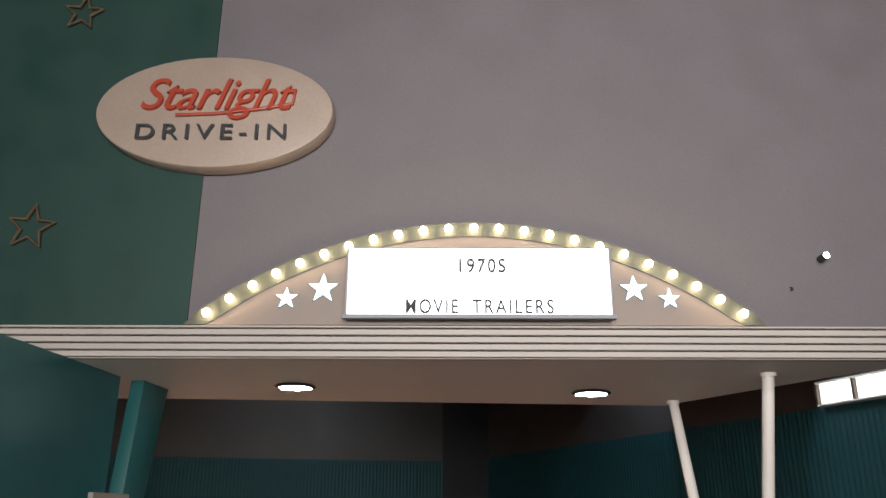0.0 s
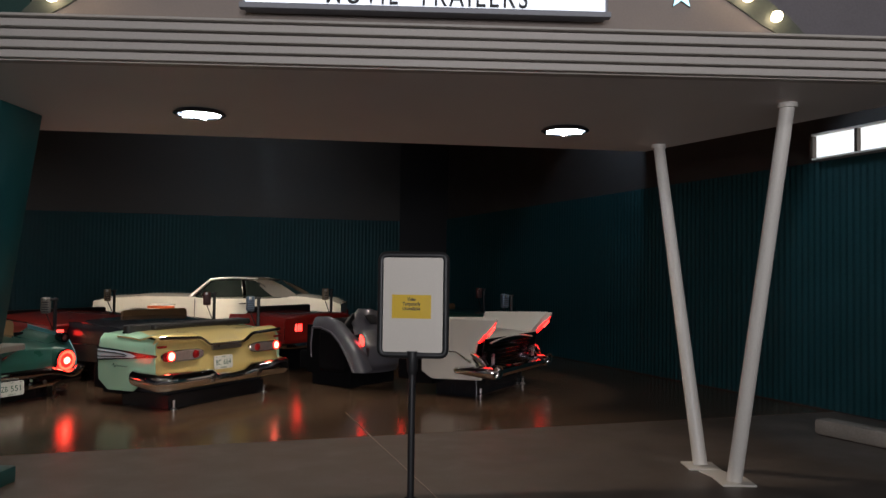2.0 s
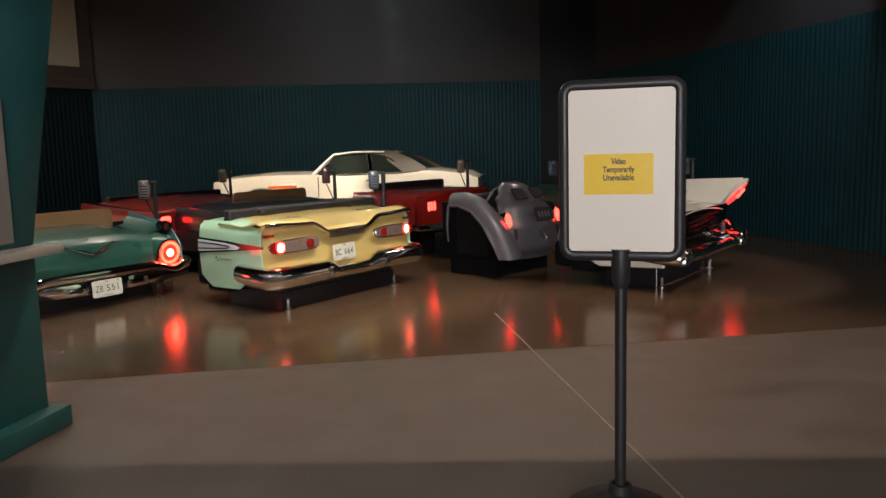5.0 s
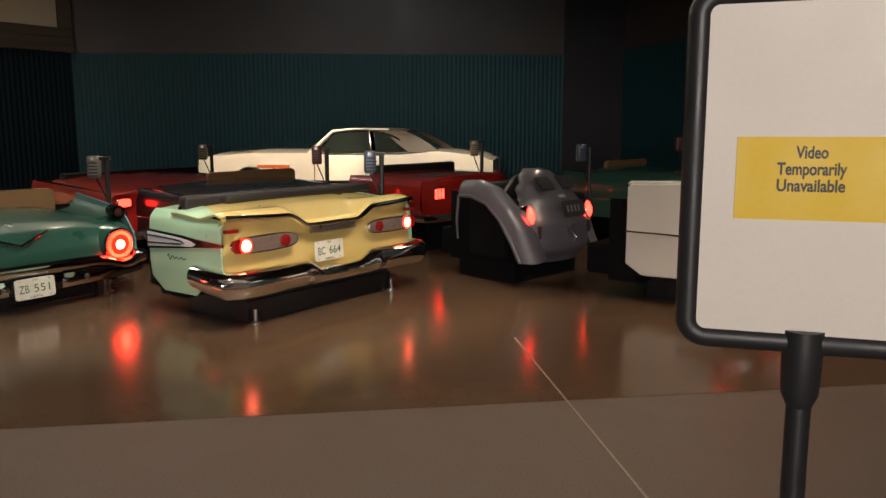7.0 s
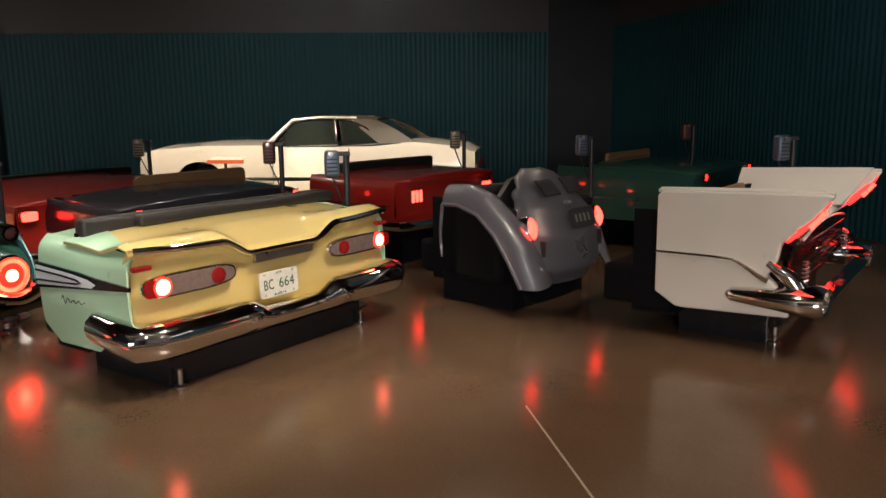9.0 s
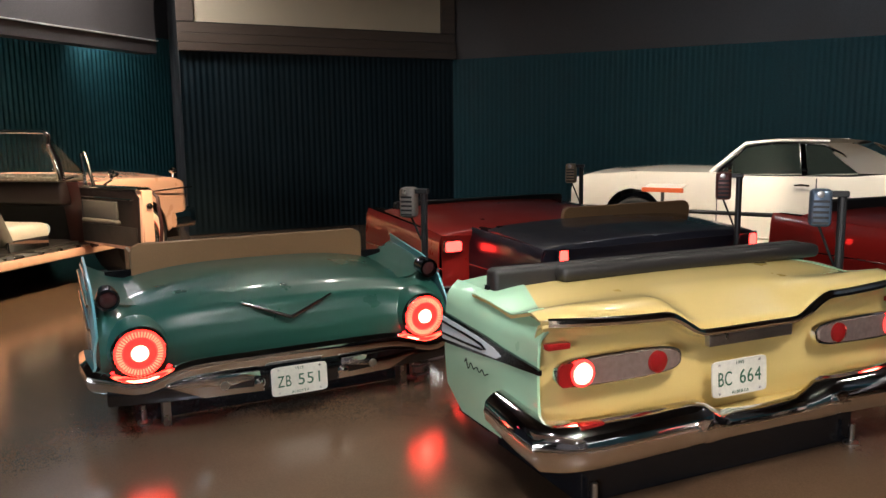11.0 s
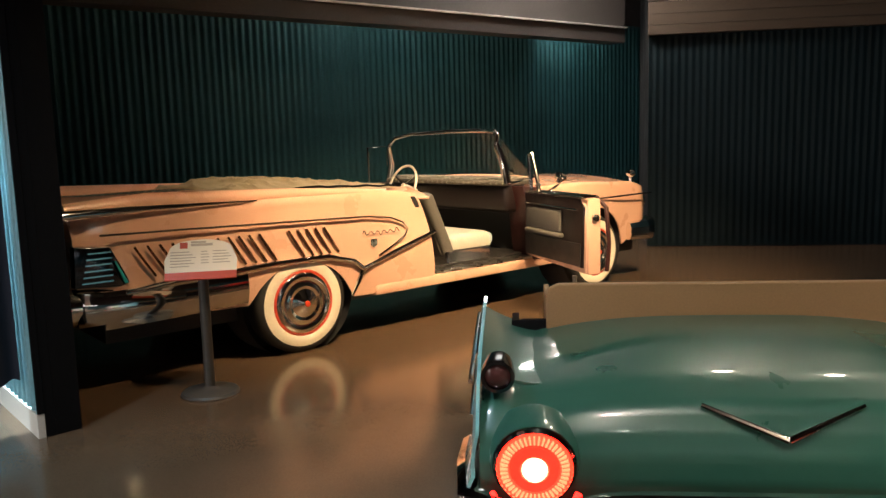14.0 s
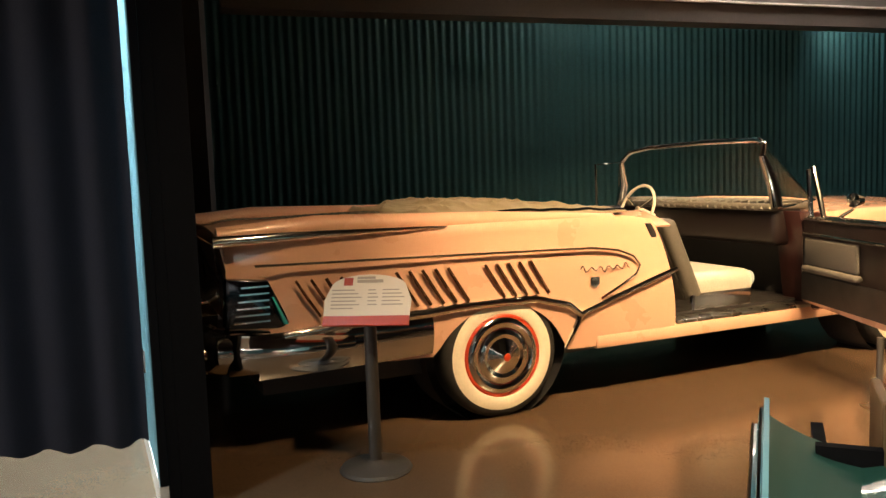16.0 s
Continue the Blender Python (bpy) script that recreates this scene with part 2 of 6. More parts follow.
def box(x0, y0, z0, x1, y1, z1, bev=0.0, seg=2, m=None, bm=None):
    out = bm or bmesh.new()
    one = bmesh.new()
    bmesh.ops.create_cube(one, size=1)
    for v in one.verts:
        v.co = Vector(((x0 + x1) / 2 + v.co.x * (x1 - x0), (y0 + y1) / 2 + v.co.y * (y1 - y0), (z0 + z1) / 2 + v.co.z * (z1 - z0)))
    if bev:
        bmesh.ops.bevel(one, geom=one.edges[:], offset=bev, segments=seg, profile=0.5, affect="EDGES")
    if m is not None:
        one.transform(m)
    return merge(out, one) if bm is not None else swap(out, one)


def swap(old, fresh):
    old.free()
    return fresh


def merge(out, one):
    me = bpy.data.meshes.new("tmp")
    one.to_mesh(me)
    one.free()
    out.from_mesh(me)
    bpy.data.meshes.remove(me)
    return out


def prism(points, z0, z1, m=None, bev=0.0):
    """A plan outline drawn up from z0 to z1."""
    bm = bmesh.new()
    vs = [bm.verts.new((x, y, z0)) for x, y in points]
    f = bm.faces.new(vs)
    r = bmesh.ops.extrude_face_region(bm, geom=[f])
    for v in r["geom"]:
        if isinstance(v, bmesh.types.BMVert):
            v.co.z = z1
    bmesh.ops.recalc_face_normals(bm, faces=bm.faces[:])
    if bev:
        bmesh.ops.bevel(bm, geom=bm.edges[:], offset=bev, segments=2, profile=0.5, affect="EDGES")
    if m is not None:
        bm.transform(m)
    return bm


def tube(path, radius, sides=12, caps=True, bm=None, closed=False):
    """A round bar along a list of points; radius may be a list."""
    out = bm or bmesh.new()
    pts = [Vector(p) for p in path]
    n = len(pts)
    rings, side = [], None
    for i, p in enumerate(pts):
        if closed:
            d = (pts[(i + 1) % n] - pts[i - 1]).normalized()
        else:
            d = (pts[min(i + 1, n - 1)] - pts[max(i - 1, 0)]).normalized()
        if side is None:
            side = d.orthogonal().normalized()
        side = (side - d * side.dot(d)).normalized()
        up = d.cross(side)
        r = radius[i] if isinstance(radius, (list, tuple)) else radius
        rings.append([out.verts.new(p + (side * math.cos(a) + up * math.sin(a)) * r) for a in [2 * math.pi * k / sides for k in range(sides)]])
    for i in range(n if closed else n - 1):
        a, b = rings[i], rings[(i + 1) % n]
        for k in range(sides):
            out.faces.new((a[k], a[(k + 1) % sides], b[(k + 1) % sides], b[k]))
    if caps and not closed:
        out.faces.new(rings[0][::-1]), out.faces.new(rings[-1])
    return out


def lathe(profile, sides=32, m=None, bm=None):
    """Turn (radius, height) pairs about z."""
    one = bmesh.new()
    rings = []
    for r, z in profile:
        if r < 1e-5:
            rings.append([one.verts.new((0, 0, z))])
        else:
            rings.append([one.verts.new((r * math.cos(2 * math.pi * k / sides), r * math.sin(2 * math.pi * k / sides), z)) for k in range(sides)])
    for a, b in zip(rings, rings[1:]):
        for k in range(sides):
            if len(a) == 1 and len(b) == 1:
                continue
            if len(a) == 1:
                one.faces.new((a[0], b[k], b[(k + 1) % sides]))
            elif len(b) == 1:
                one.faces.new((a[k], a[(k + 1) % sides], b[0]))
            else:
                one.faces.new((a[k], a[(k + 1) % sides], b[(k + 1) % sides], b[k]))
    if m is not None:
        one.transform(m)
    return merge(bm, one) if bm is not None else one


def grid(fn, nu, nv, thick=0.0, bm=None):
    """A sheet fn(u, v) over the unit square, given thickness inwards."""
    one = bmesh.new()
    rows = [[one.verts.new(fn(i / nu, j / nv)) for j in range(nv + 1)] for i in range(nu + 1)]
    for i in range(nu):
        for j in range(nv):
            one.faces.new((rows[i][j], rows[i + 1][j], rows[i + 1][j + 1], rows[i][j + 1]))
    if thick:
        bmesh.ops.recalc_face_normals(one, faces=one.faces[:])
        bmesh.ops.solidify(one, geom=one.faces[:], thickness=thick)
    return merge(bm, one) if bm is not None else one


def lerp(table, x):
    """Smooth reading of a short table of (x, value) pairs."""
    if x <= table[0][0]:
        return table[0][1]
    for (a, p), (b, q) in zip(table, table[1:]):
        if x <= b:
            t = (x - a) / (b - a)
            return p + (q - p) * t
    return table[-1][1]


def ease(table, x):
    if x <= table[0][0]:
        return table[0][1]
    for (a, p), (b, q) in zip(table, table[1:]):
        if x <= b:
            t = (x - a) / (b - a)
            return p + (q - p) * t * t * (3 - 2 * t)
    return table[-1][1]


def lettering(name, text, mat, m, size, depth, parent, spacing=1.0, label="", shear=0.0, fit_width=0.0, bold=0.0):
    """Raised letters of the built-in font, as a mesh, centred on m (x right, y up, z out)."""
    cu = bpy.data.curves.new(name, "FONT")
    cu.body, cu.size, cu.extrude, cu.align_x, cu.align_y, cu.space_character, cu.shear = text, size, depth, "CENTER", "CENTER", spacing, shear
    cu.offset = bold
    tmp = bpy.data.objects.new("tmp", cu)
    scene.collection.objects.link(tmp)
    me = bpy.data.meshes.new_from_object(tmp.evaluated_get(bpy.context.evaluated_depsgraph_get()))
    bpy.data.objects.remove(tmp)
    if fit_width:
        xs = [v.co.x for v in me.vertices]
        me.transform(Matrix.Diagonal((fit_width / (max(xs) - min(xs)), 1, 1, 1)))
    me.materials.clear()
    me.materials.append(mat)
    me.transform(m)
    ob = new(name, me)
    ob.parent = parent
    if label:
        ob["label"] = label
    return ob
# ---- setting ----
def plain(name, bm, mat, label, category=""):
    return tagged(mesh_object(name, bm, mat), label, category or name.split("_")[0], kind="structure")


def wall_frame(a, b):
    """x along the wall from a to b, y to its left side, z up."""
    d = math.degrees(math.atan2(b[1] - a[1], b[0] - a[0]))
    return pose(a[0], a[1], 0, 0, 0, d), math.hypot(b[0] - a[0], b[1] - a[1])


SHEETS = {}


def corrugated(wall, a, b, z0, z1, mat, off=0.0, pitch=0.085, amp=0.008, width=0.85):
    """Corrugated steel sheets side by side on the right-hand face of the line a-b, each one a part of the wall."""
    m, length = wall_frame(a, b)
    n = max(1, round(length / width))
    w = length / n
    key = (round(w, 3), z0, z1, mat.name, pitch)
    if key not in SHEETS:
        k = max(1, round(w / pitch))
        bm = bmesh.new()
        steps = k * 6
        rows = []
        for i in range(steps + 1):
            x = w * i / steps
            y = -amp * math.cos(2 * math.pi * i / 6)
            rows.append([bm.verts.new((x, y, z0)), bm.verts.new((x, y, z1))])
        for p, q in zip(rows, rows[1:]):
            bm.faces.new((p[0], q[0], q[1], p[1]))
        bmesh.ops.solidify(bm, geom=bm.faces[:], thickness=0.0015)
        me = bpy.data.meshes.new("sheet")
        bm.to_mesh(me)
        bm.free()
        me.materials.append(mat)
        me.polygons.foreach_set("use_smooth", [True] * len(me.polygons))
        me.set_sharp_from_angle(angle=radians(60))
        SHEETS[key] = me
    for i in range(n):
        ob = new("sheet", SHEETS[key].copy())
        ob.parent = wall
        ob.matrix_world = m @ pose(i * w, -0.02 - off - (0.0015 if i % 2 else 0), 0)


def backing(name, a, b, z0, z1, thick, mat, label):
    m, length = wall_frame(a, b)
    return plain(name, box(0, 0, z0, length, thick, z1, m=m), mat, label, "wall")


# floor
plain("floor", box(-16, -6, -0.2, 9, 25, 0), M_FLOOR, "polished brown-grey concrete floor of the hall", "floor")
plain("ceiling", box(-16, -6, 7.4, 9, 25, 7.6), M_BLACK, "black painted ceiling high above the cars", "ceiling")

TOP = 2.7
CR, CL = (-9.55, 18.0), (-11.4, 14.0)
BR, RW = (-0.88, 20.3), (0.25, 20.8)
RE = (5.82, 8.17)
# line order puts the room on the right-hand side
w = backing("wall_back", CR, BR, 0, 7.4, 0.2, M_BULK, "dark wall faced with teal corrugated steel behind the white coupe")
corrugated(w, CR, BR, 0.02, TOP, M_TEAL, amp=0.005)
w = backing("wall_pillar", BR, RW, 0, 7.4, 0.2, M_BLACK, "black painted pier between corrugated walls")
w = backing("wall_right", RW, RE, 0, 7.4, 0.2, M_BULK, "dark wall faced with teal corrugated steel")
corrugated(w, RW, RE, 0.02, TOP + 0.1, M_TEAL, amp=0.006)
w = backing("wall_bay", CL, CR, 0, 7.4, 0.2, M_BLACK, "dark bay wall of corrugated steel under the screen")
corrugated(w, CL, CR, 0.02, TOP, M_TEAL_SHADE, amp=0.005)
PA, PB = (-10.33, 5.6), (-13.3, 15.0)
w = backing("wall_alcove", PA, PB, 0, 7.4, 0.2, M_BLACK, "alcove wall of teal corrugated steel behind the pink car")
corrugated(w, PA, PB, 0.02, 3.1, M_TEAL)
plain("wall_return", box(0, 0, 0, 2.1, 0.2, 7.4, m=wall_frame(PB, CL)[0]), M_BLACK, "black return wall beside the alcove", "wall")
# bulkhead over the alcove
BA, BB = (-9.9, 7.7), (-12.0, 14.0)
m, length = wall_frame(BA, BB)
plain("wall_bulkhead", box(-0.6, 0, TOP, length, 0.25, 7.4, m=m), M_BULK, "dark brown bulkhead above the alcove", "wall")
plain("trim", box(-0.6, -0.05, TOP + 0.18, length, -0.001, TOP + 0.195, m=m), M_TRIM, "thin bright metal strip along the bulkhead", "trim")
# passage
w = backing("wall_passage", (-9.84, 6.172), (-6.65, 7.66), 0, 7.4, 0.045, M_VOID, "black wall beside the lit passage")
w = backing("wall_passage_west", (-9.6, 3.5), (-9.9, 6.9), 0, 7.4, 0.2, M_BLACK, "black end wall of the passage")
m, length = wall_frame((-9.84, 6.172), (-6.65, 7.66))
plain("wall_pier", box(length - 0.10, 0.046, 0, length, 0.17, 7.4, m=m), M_VOID, "black square pier at the wall end", "wall")
# closing walls
plain("wall_south", box(-16, -6.2, 0, 9, -6, 7.4), M_WALL_GREY, "grey wall behind the entrance", "wall")
plain("wall_east", box(8.8, -6, 0, 9, 25, 7.4), M_WALL_GREY, "grey closing wall", "wall")
plain("wall_west", box(-16, -6, 0, -15.8, 25, 7.4), M_BLACK, "black closing wall", "wall")
plain("wall_north", box(-16, 24.8, 0, 9, 25, 7.4), M_BLACK, "black closing wall", "wall")
# ---- car tails made into benches ----
def outline(points, t, m, mat, name, parent, label="", bev=0.0):
    """A flat plate: outline in m's x-y, thickness t along m's z."""
    return part(name, prism(points, 0, t, m, bev), mat, parent, label, smooth=False)


FACE = pose(0, 0, 0, 90, 0, 0)          # x right, y up, z out to the rear
LEFT = pose(0, 0, 0, 90, 0, -90)        # x to the rear, y up, z out to the left
RIGHT = pose(0, 0, 0, 90, 0, 90)        # x forward, y up, z out to the right


def on_face(x, z, y=0.0, tilt=0.0):
    return pose(x, y, z, 90 + tilt, 0, 0)


def ellipse(w, h, n=28, p=2.0):
    out = []
    for i in range(n):
        a = 2 * math.pi * i / n
        c, s = math.cos(a), math.sin(a)
        out.append((w * math.copysign(abs(c) ** (2 / p), c), h * math.copysign(abs(s) ** (2 / p), s)))
    return out


def plate(parent, m, text, small=("1959", "ALBERTA")):
    p = outline([(x, y) for x, y in ellipse(0.150, 0.076, 32, 11)], 0.006, m, M_PLATE, "number_plate", parent, "white enamel number plate with dark green characters", 0.0015)
    if text:
        for word, x, wide in zip(text.split(), (-0.082, 0.057), (0.072, 0.118)):
            lettering("plate_number", word, M_PLATE_INK, m @ pose(x, -0.004, 0.0065), 0.085, 0.001, p, 1.08, fit_width=wide)
        lettering("plate_word", small[1], M_PLATE_INK, m @ pose(0, -0.062, 0.0065), 0.02, 0.001, p, 1.2)
        lettering("plate_year", small[0], M_PLATE_INK, m @ pose(0, 0.06, 0.0065), 0.02, 0.001, p, 1.2)
    else:
        for i in range(4):
            part("plate_digit", box(-0.1 + i * 0.055, -0.03, 0.006, -0.068 + i * 0.055, 0.03, 0.008, m=m), M_PLATE_INK, p, smooth=False)
    for x in (-0.11, 0.11):
        for y in (-0.06, 0.06):
            part("screw", lathe([(0.006, 0.006), (0.005, 0.009), (0, 0.01)], 10, m @ pose(x, y, 0)), M_STEEL, p)
    return p


def round_lamp(parent, m, r, hot=True, name="tail_lamp"):
    """A round ribbed tail lamp: chrome ring, ribbed red lens, bright core."""
    lamp = part(name, lathe([(r * 1.0, -0.05), (r * 1.13, -0.01), (r * 1.14, 0.008), (r * 1.06, 0.018), (r * 1.0, 0.008), (r * 0.98, -0.02)], 40, m), M_CHROME, parent, "round tail lamp with a chrome ring")
    bm = bmesh.new()
    n = 44
    ring = []
    for k in range(n * 2):
        a = math.pi * k / n
        h = 0.018 if k % 2 else 0.010
        ring.append([(r * f * math.cos(a), r * f * math.sin(a), hh) for f, hh in ((0.99, 0.0), (0.96, h), (0.74, h + 0.008), (0.70, 0.016))])
    vs = [[bm.verts.new(c) for c in row] for row in ring]
    for k in range(n * 2):
        p, q = vs[k], vs[(k + 1) % (n * 2)]
        for j in range(3):
            bm.faces.new((p[j], q[j], q[j + 1], p[j + 1]))
    bm.transform(m)
    part("ribbed_lens", bm, M_LENS_RIBBED, lamp, "glowing red ribbed lens", smooth=False)
    for k in range(n):
        a = 2 * math.pi * k / n
        part("lens_rib", box(r * 0.74, -0.0026, 0.012, r * 0.955, 0.0026, 0.027, m=m @ pose(0, 0, 0, 0, 0, math.degrees(a))), M_LENS_RIB if hot else M_LENS, lamp, smooth=False)
    part("inner_lens", lathe([(r * 0.70, 0.016), (r * 0.66, 0.024), (r * 0.40, 0.026), (r * 0.35, 0.02)], 36, m), M_LENS_RING if hot else M_LENS, lamp)
    part("lamp_core", lathe([(r * 0.36, 0.024), (r * 0.30, 0.04), (r * 0.12, 0.034), (0, 0.034)], 28, m), M_LENS_HOT if hot else M_LENS, lamp, "glowing centre of the lamp")
    return lamp


def skin(name, fn, nu, nv, mat, parent, label="", thick=0.012):
    return part(name, grid(fn, nu, nv, thick), mat, parent, label)


def bumper_bar(profile, path, caps=True):
    """Sweep a closed outline (out, up) along a plan path [(x, y, z, scale)]; out is to the left of travel."""
    bm = bmesh.new()
    pts = [Vector(p[:3]) for p in path]
    rings = []
    for i, p in enumerate(pts):
        d = pts[min(i + 1, len(pts) - 1)] - pts[max(i - 1, 0)]
        d.z = 0
        d.normalize()
        out = Vector((d.y, -d.x, 0))
        s = path[i][3]
        rings.append([bm.verts.new(p + out * (a * s) + Vector((0, 0, b * s))) for a, b in profile])
    n = len(profile)
    for p, q in zip(rings, rings[1:]):
        for k in range(n):
            bm.faces.new((p[k], p[(k + 1) % n], q[(k + 1) % n], q[k]))
    if caps:
        bm.faces.new(rings[0]), bm.faces.new(rings[-1][::-1])
    return bm


def bench(root, w, y0, y1, z, board=0.0, board_w=1.3, lip=0.07, board_x=0.0):
    """The tub behind the deck: black lining with a padded lip, and a hardboard seat back where there is one."""
    tub = bmesh.new()
    box(-w / 2, y0, 0.16, w / 2, y0 + 0.03, z, bm=tub)
    box(-w / 2, y0, 0.16, -w / 2 + 0.03, y1, z - 0.03, bm=tub)
    box(w / 2 - 0.03, y0, 0.16, w / 2, y1, z - 0.03, bm=tub)
    box(-w / 2, y0, 0.14, w / 2, y1, 0.17, bm=tub)
    box(-w / 2 + 0.03, y0 + 0.03, 0.17, w / 2 - 0.03, y0 + 0.5, 0.42, 0.03, bm=tub)
    part("seat_tub", tub, M_VOID, root, "black vinyl bench lining", smooth=False)
    if lip:
        part("padded_lip", box(-w / 2 + 0.01, y0 - 0.05, z - 0.06, w / 2 - 0.01, y0 + 0.05, z + lip, 0.025, 3), M_VINYL, root, "black padded rail behind the seat")
    if board:
        h = board
        pts = [(-board_w / 2, 0), (board_w / 2, 0), (board_w / 2, h - 0.05), (board_w / 2 - 0.012, h - 0.018), (board_w / 2 - 0.05, h), (-board_w / 2 + 0.05, h), (-board_w / 2 + 0.012, h - 0.018), (-board_w / 2, h - 0.05)]
        outline(pts, 0.045, pose(board_x, y0 + 0.03, z - 0.07, 90, 0, 0), M_BOARD, "seat_back_board", root, "brown hardboard back of the bench seat", 0.006)


def plinth(root, x0, y0, x1, y1, h):
    part("plinth", box(x0, y0, 0, x1, y1, h, 0.008), M_BASE, root, "black boxed base under the tail", smooth=False)
    for x in (x0 + 0.04, x1 - 0.04):
        part("base_foot", lathe([(0.035, 0), (0.035, 0.012), (0.014, 0.02), (0.014, 0.10), (0, 0.10)], 14, pose(x, y0 - 0.035, 0)), M_STEEL, root, "small steel levelling foot")


M_LENS_MID = material("inner_red_lens", (0.8, 0.03, 0.01), 0.15, vary=0, bump=0, emit=11.0, emit_colour=(1.0, 0.022, 0.014))
M_LENS_RIBBED = material("ribbed_red_lens", (0.5, 0.01, 0.005), 0.15, vary=0, bump=0, emit=7, emit_colour=(1.0, 0.013, 0.006), coat=0.5)
M_LENS_RIB = material("bright_lens_rib", (0.9, 0.2, 0.1), 0.15, vary=0, bump=0, emit=5.0, emit_colour=(1.0, 0.07, 0.03), coat=0.5)
M_LENS_RING = material("red_lens_ring", (0.6, 0.02, 0.01), 0.15, vary=0.3, scale=30, bump=0, emit=6.0, emit_colour=(1.0, 0.006, 0.003), coat=0.5)
# white cove paint with the cool side light mixed in as a blue tint
M_PALE = paint("white_cove_cool_tint", (0.70, 0.76, 0.80))


def yellow_tail():
    root = empty("car_tail", pose(-2.132, 10.831, 0, 0, 0, 64.3), "yellow and mint finned car tail made into a bench", "car", "car tails")
    w = 0.985

    def lip(x):
        return ease([(0, 0.635), (0.24, 0.635), (0.46, 0.725), (1, 0.745)], abs(x))

    def deck(u, v):
        x = (u * 2 - 1) * w
        a = abs(x) / w
        zl = lip(x)
        prof = [(0.05, 0.24), (0.015, 0.30), (0.0, 0.40), (0.015, 0.50), (0.03, zl - 0.06), (0.01, zl - 0.02), (-0.02, zl + 0.0), (-0.028, zl + 0.02), (-0.008, zl + 0.045), (0.06, zl + 0.065 + 0.01 * (1 - a)), (0.22, 0.765 + 0.02 * (1 - a * a)), (0.40, 0.785 + 0.025 * (1 - a * a)), (0.56, 0.79 + 0.025 * (1 - a * a))]
        k = v * (len(prof) - 1)
        i = min(int(k), len(prof) - 2)
        t = k - i
        y, z = (prof[i][j] + (prof[i + 1][j] - prof[i][j]) * t for j in (0, 1))
        y += 0.045 * a ** 10
        z -= (0.03 * a ** 10) if v > 0.5 else 0
        y += 0.015 * (1 - a * a) * (v < 0.45)
        return (x, y, z)

    skin("rear_deck", deck, 48, 36, M_YELLOW_CAR, root, "pale yellow painted deck and rear panel")
    for s in (-1, 1):
        def shoulder(u, v, s=s):
            x, y, z = deck(0.5 + s * (0.5 - 0.115 * u * (0.25 + 0.75 * v)), 0.76 + 0.24 * v)
            return (x, y, z + 0.006)
        skin("fender_shoulder", shoulder, 10, 14, M_MINT, root, "mint green fender shoulder beside the yellow deck", 0.004)
    for s, nm in ((-1, "left"), (1, "right")):
        def side(u, v, s=s):
            y = 0.045 + u * 0.82
            zb = lerp([(0, 0.40), (0.12, 0.36), (0.36, 0.19), (0.74, 0.185), (0.865, 0.29)], y)
            zt = 0.725 + 0.055 * min(1, y / 0.6)
            z = zb + (zt - zb) * v
            bulge = 0.03 * math.sin(math.pi * min(1, max(0, (z - 0.15) / 0.68)))
            x = w - 0.015 + bulge - 0.05 * max(0, v - 0.86) ** 1.5 * 18
            return (s * x, y - 0.02 * (1 - v) * (u < 0.1), z)
        skin("side_panel", side, 26, 20, M_MINT, root, "mint green painted side panel")
        top = lambda u, v, s=s: (s * (w - 0.055 - v * 0.26), 0.50 + u * 0.365, 0.768 + 0.022 * math.sin(v * 1.5))
        skin("fender_top", top, 8, 8, M_MINT, root)
        lf = LEFT if s < 0 else RIGHT
        f = -1 if s < 0 else 1
        m = lf @ pose(0, 0, w + 0.014)
        # cove spear: dark outline, pale fill, inner dark hairpin
        spear = lambda g: [(f * y, z) for y, z in ((0.865, 0.49 + g), (0.865, 0.635 - g), (0.45, 0.615 - g), (0.30, 0.60 - g), (0.0 + g * 3, 0.585), (0.0 + g * 3, 0.565), (0.30, 0.54 + g * 0.4), (0.45, 0.525 + g * 0.6))]
        outline(spear(0), 0.012, m, M_CHROME_DARK, "side_trim", root, "dark chrome outline of the side cove")
        pale = [(f * y, z) for y, z in ((0.863, 0.508), (0.863, 0.617), (0.5, 0.600), (0.36, 0.585), (0.29, 0.565), (0.33, 0.545), (0.45, 0.538))]
        outline(pale, 0.015, m, M_PALE, "side_cove", root, "white cove inset tinted blue for the cool light")
        part("side_hairpin", tube([tuple(m @ Vector((f * y, z, 0.017))) for y, z in ((0.86, 0.59), (0.6, 0.583), (0.46, 0.574), (0.42, 0.562), (0.46, 0.553), (0.6, 0.545), (0.86, 0.535))], 0.006, 8), M_CHROME_DARK, root)
        # unreadable script badge
        pts = [(f * (0.64 - 0.0035 * i), 0.45 + (0.030 - 0.0009 * i if i < 18 else 0.009) * math.sin(i * 0.42) * (0.4 + 0.6 * (i % 30 > 4))) for i in range(66)]
        part("script_badge", tube([tuple(m @ Vector((x, z, 0.008))) for x, z in pts], 0.0024, 6), M_CHROME_DARK, root, "small dark running script")
    # lip trim
    xs = [-0.97 + 1.94 * i / 60 for i in range(61)]
    path = [(x, -0.03 + 0.045 * (abs(x) / w) ** 10, lip(x) + 0.012) for x in xs]
    part("lip_trim", tube(path, [0.019 if abs(x) > 0.3 else 0.015 for x in xs], 8), M_CHROME, root, "chrome strip along the deck lip")
    part("centre_grille", box(-0.23, -0.035, 0.585, 0.23, -0.005, 0.632, 0.004), M_STEEL, root, "small chrome name strip", smooth=False)
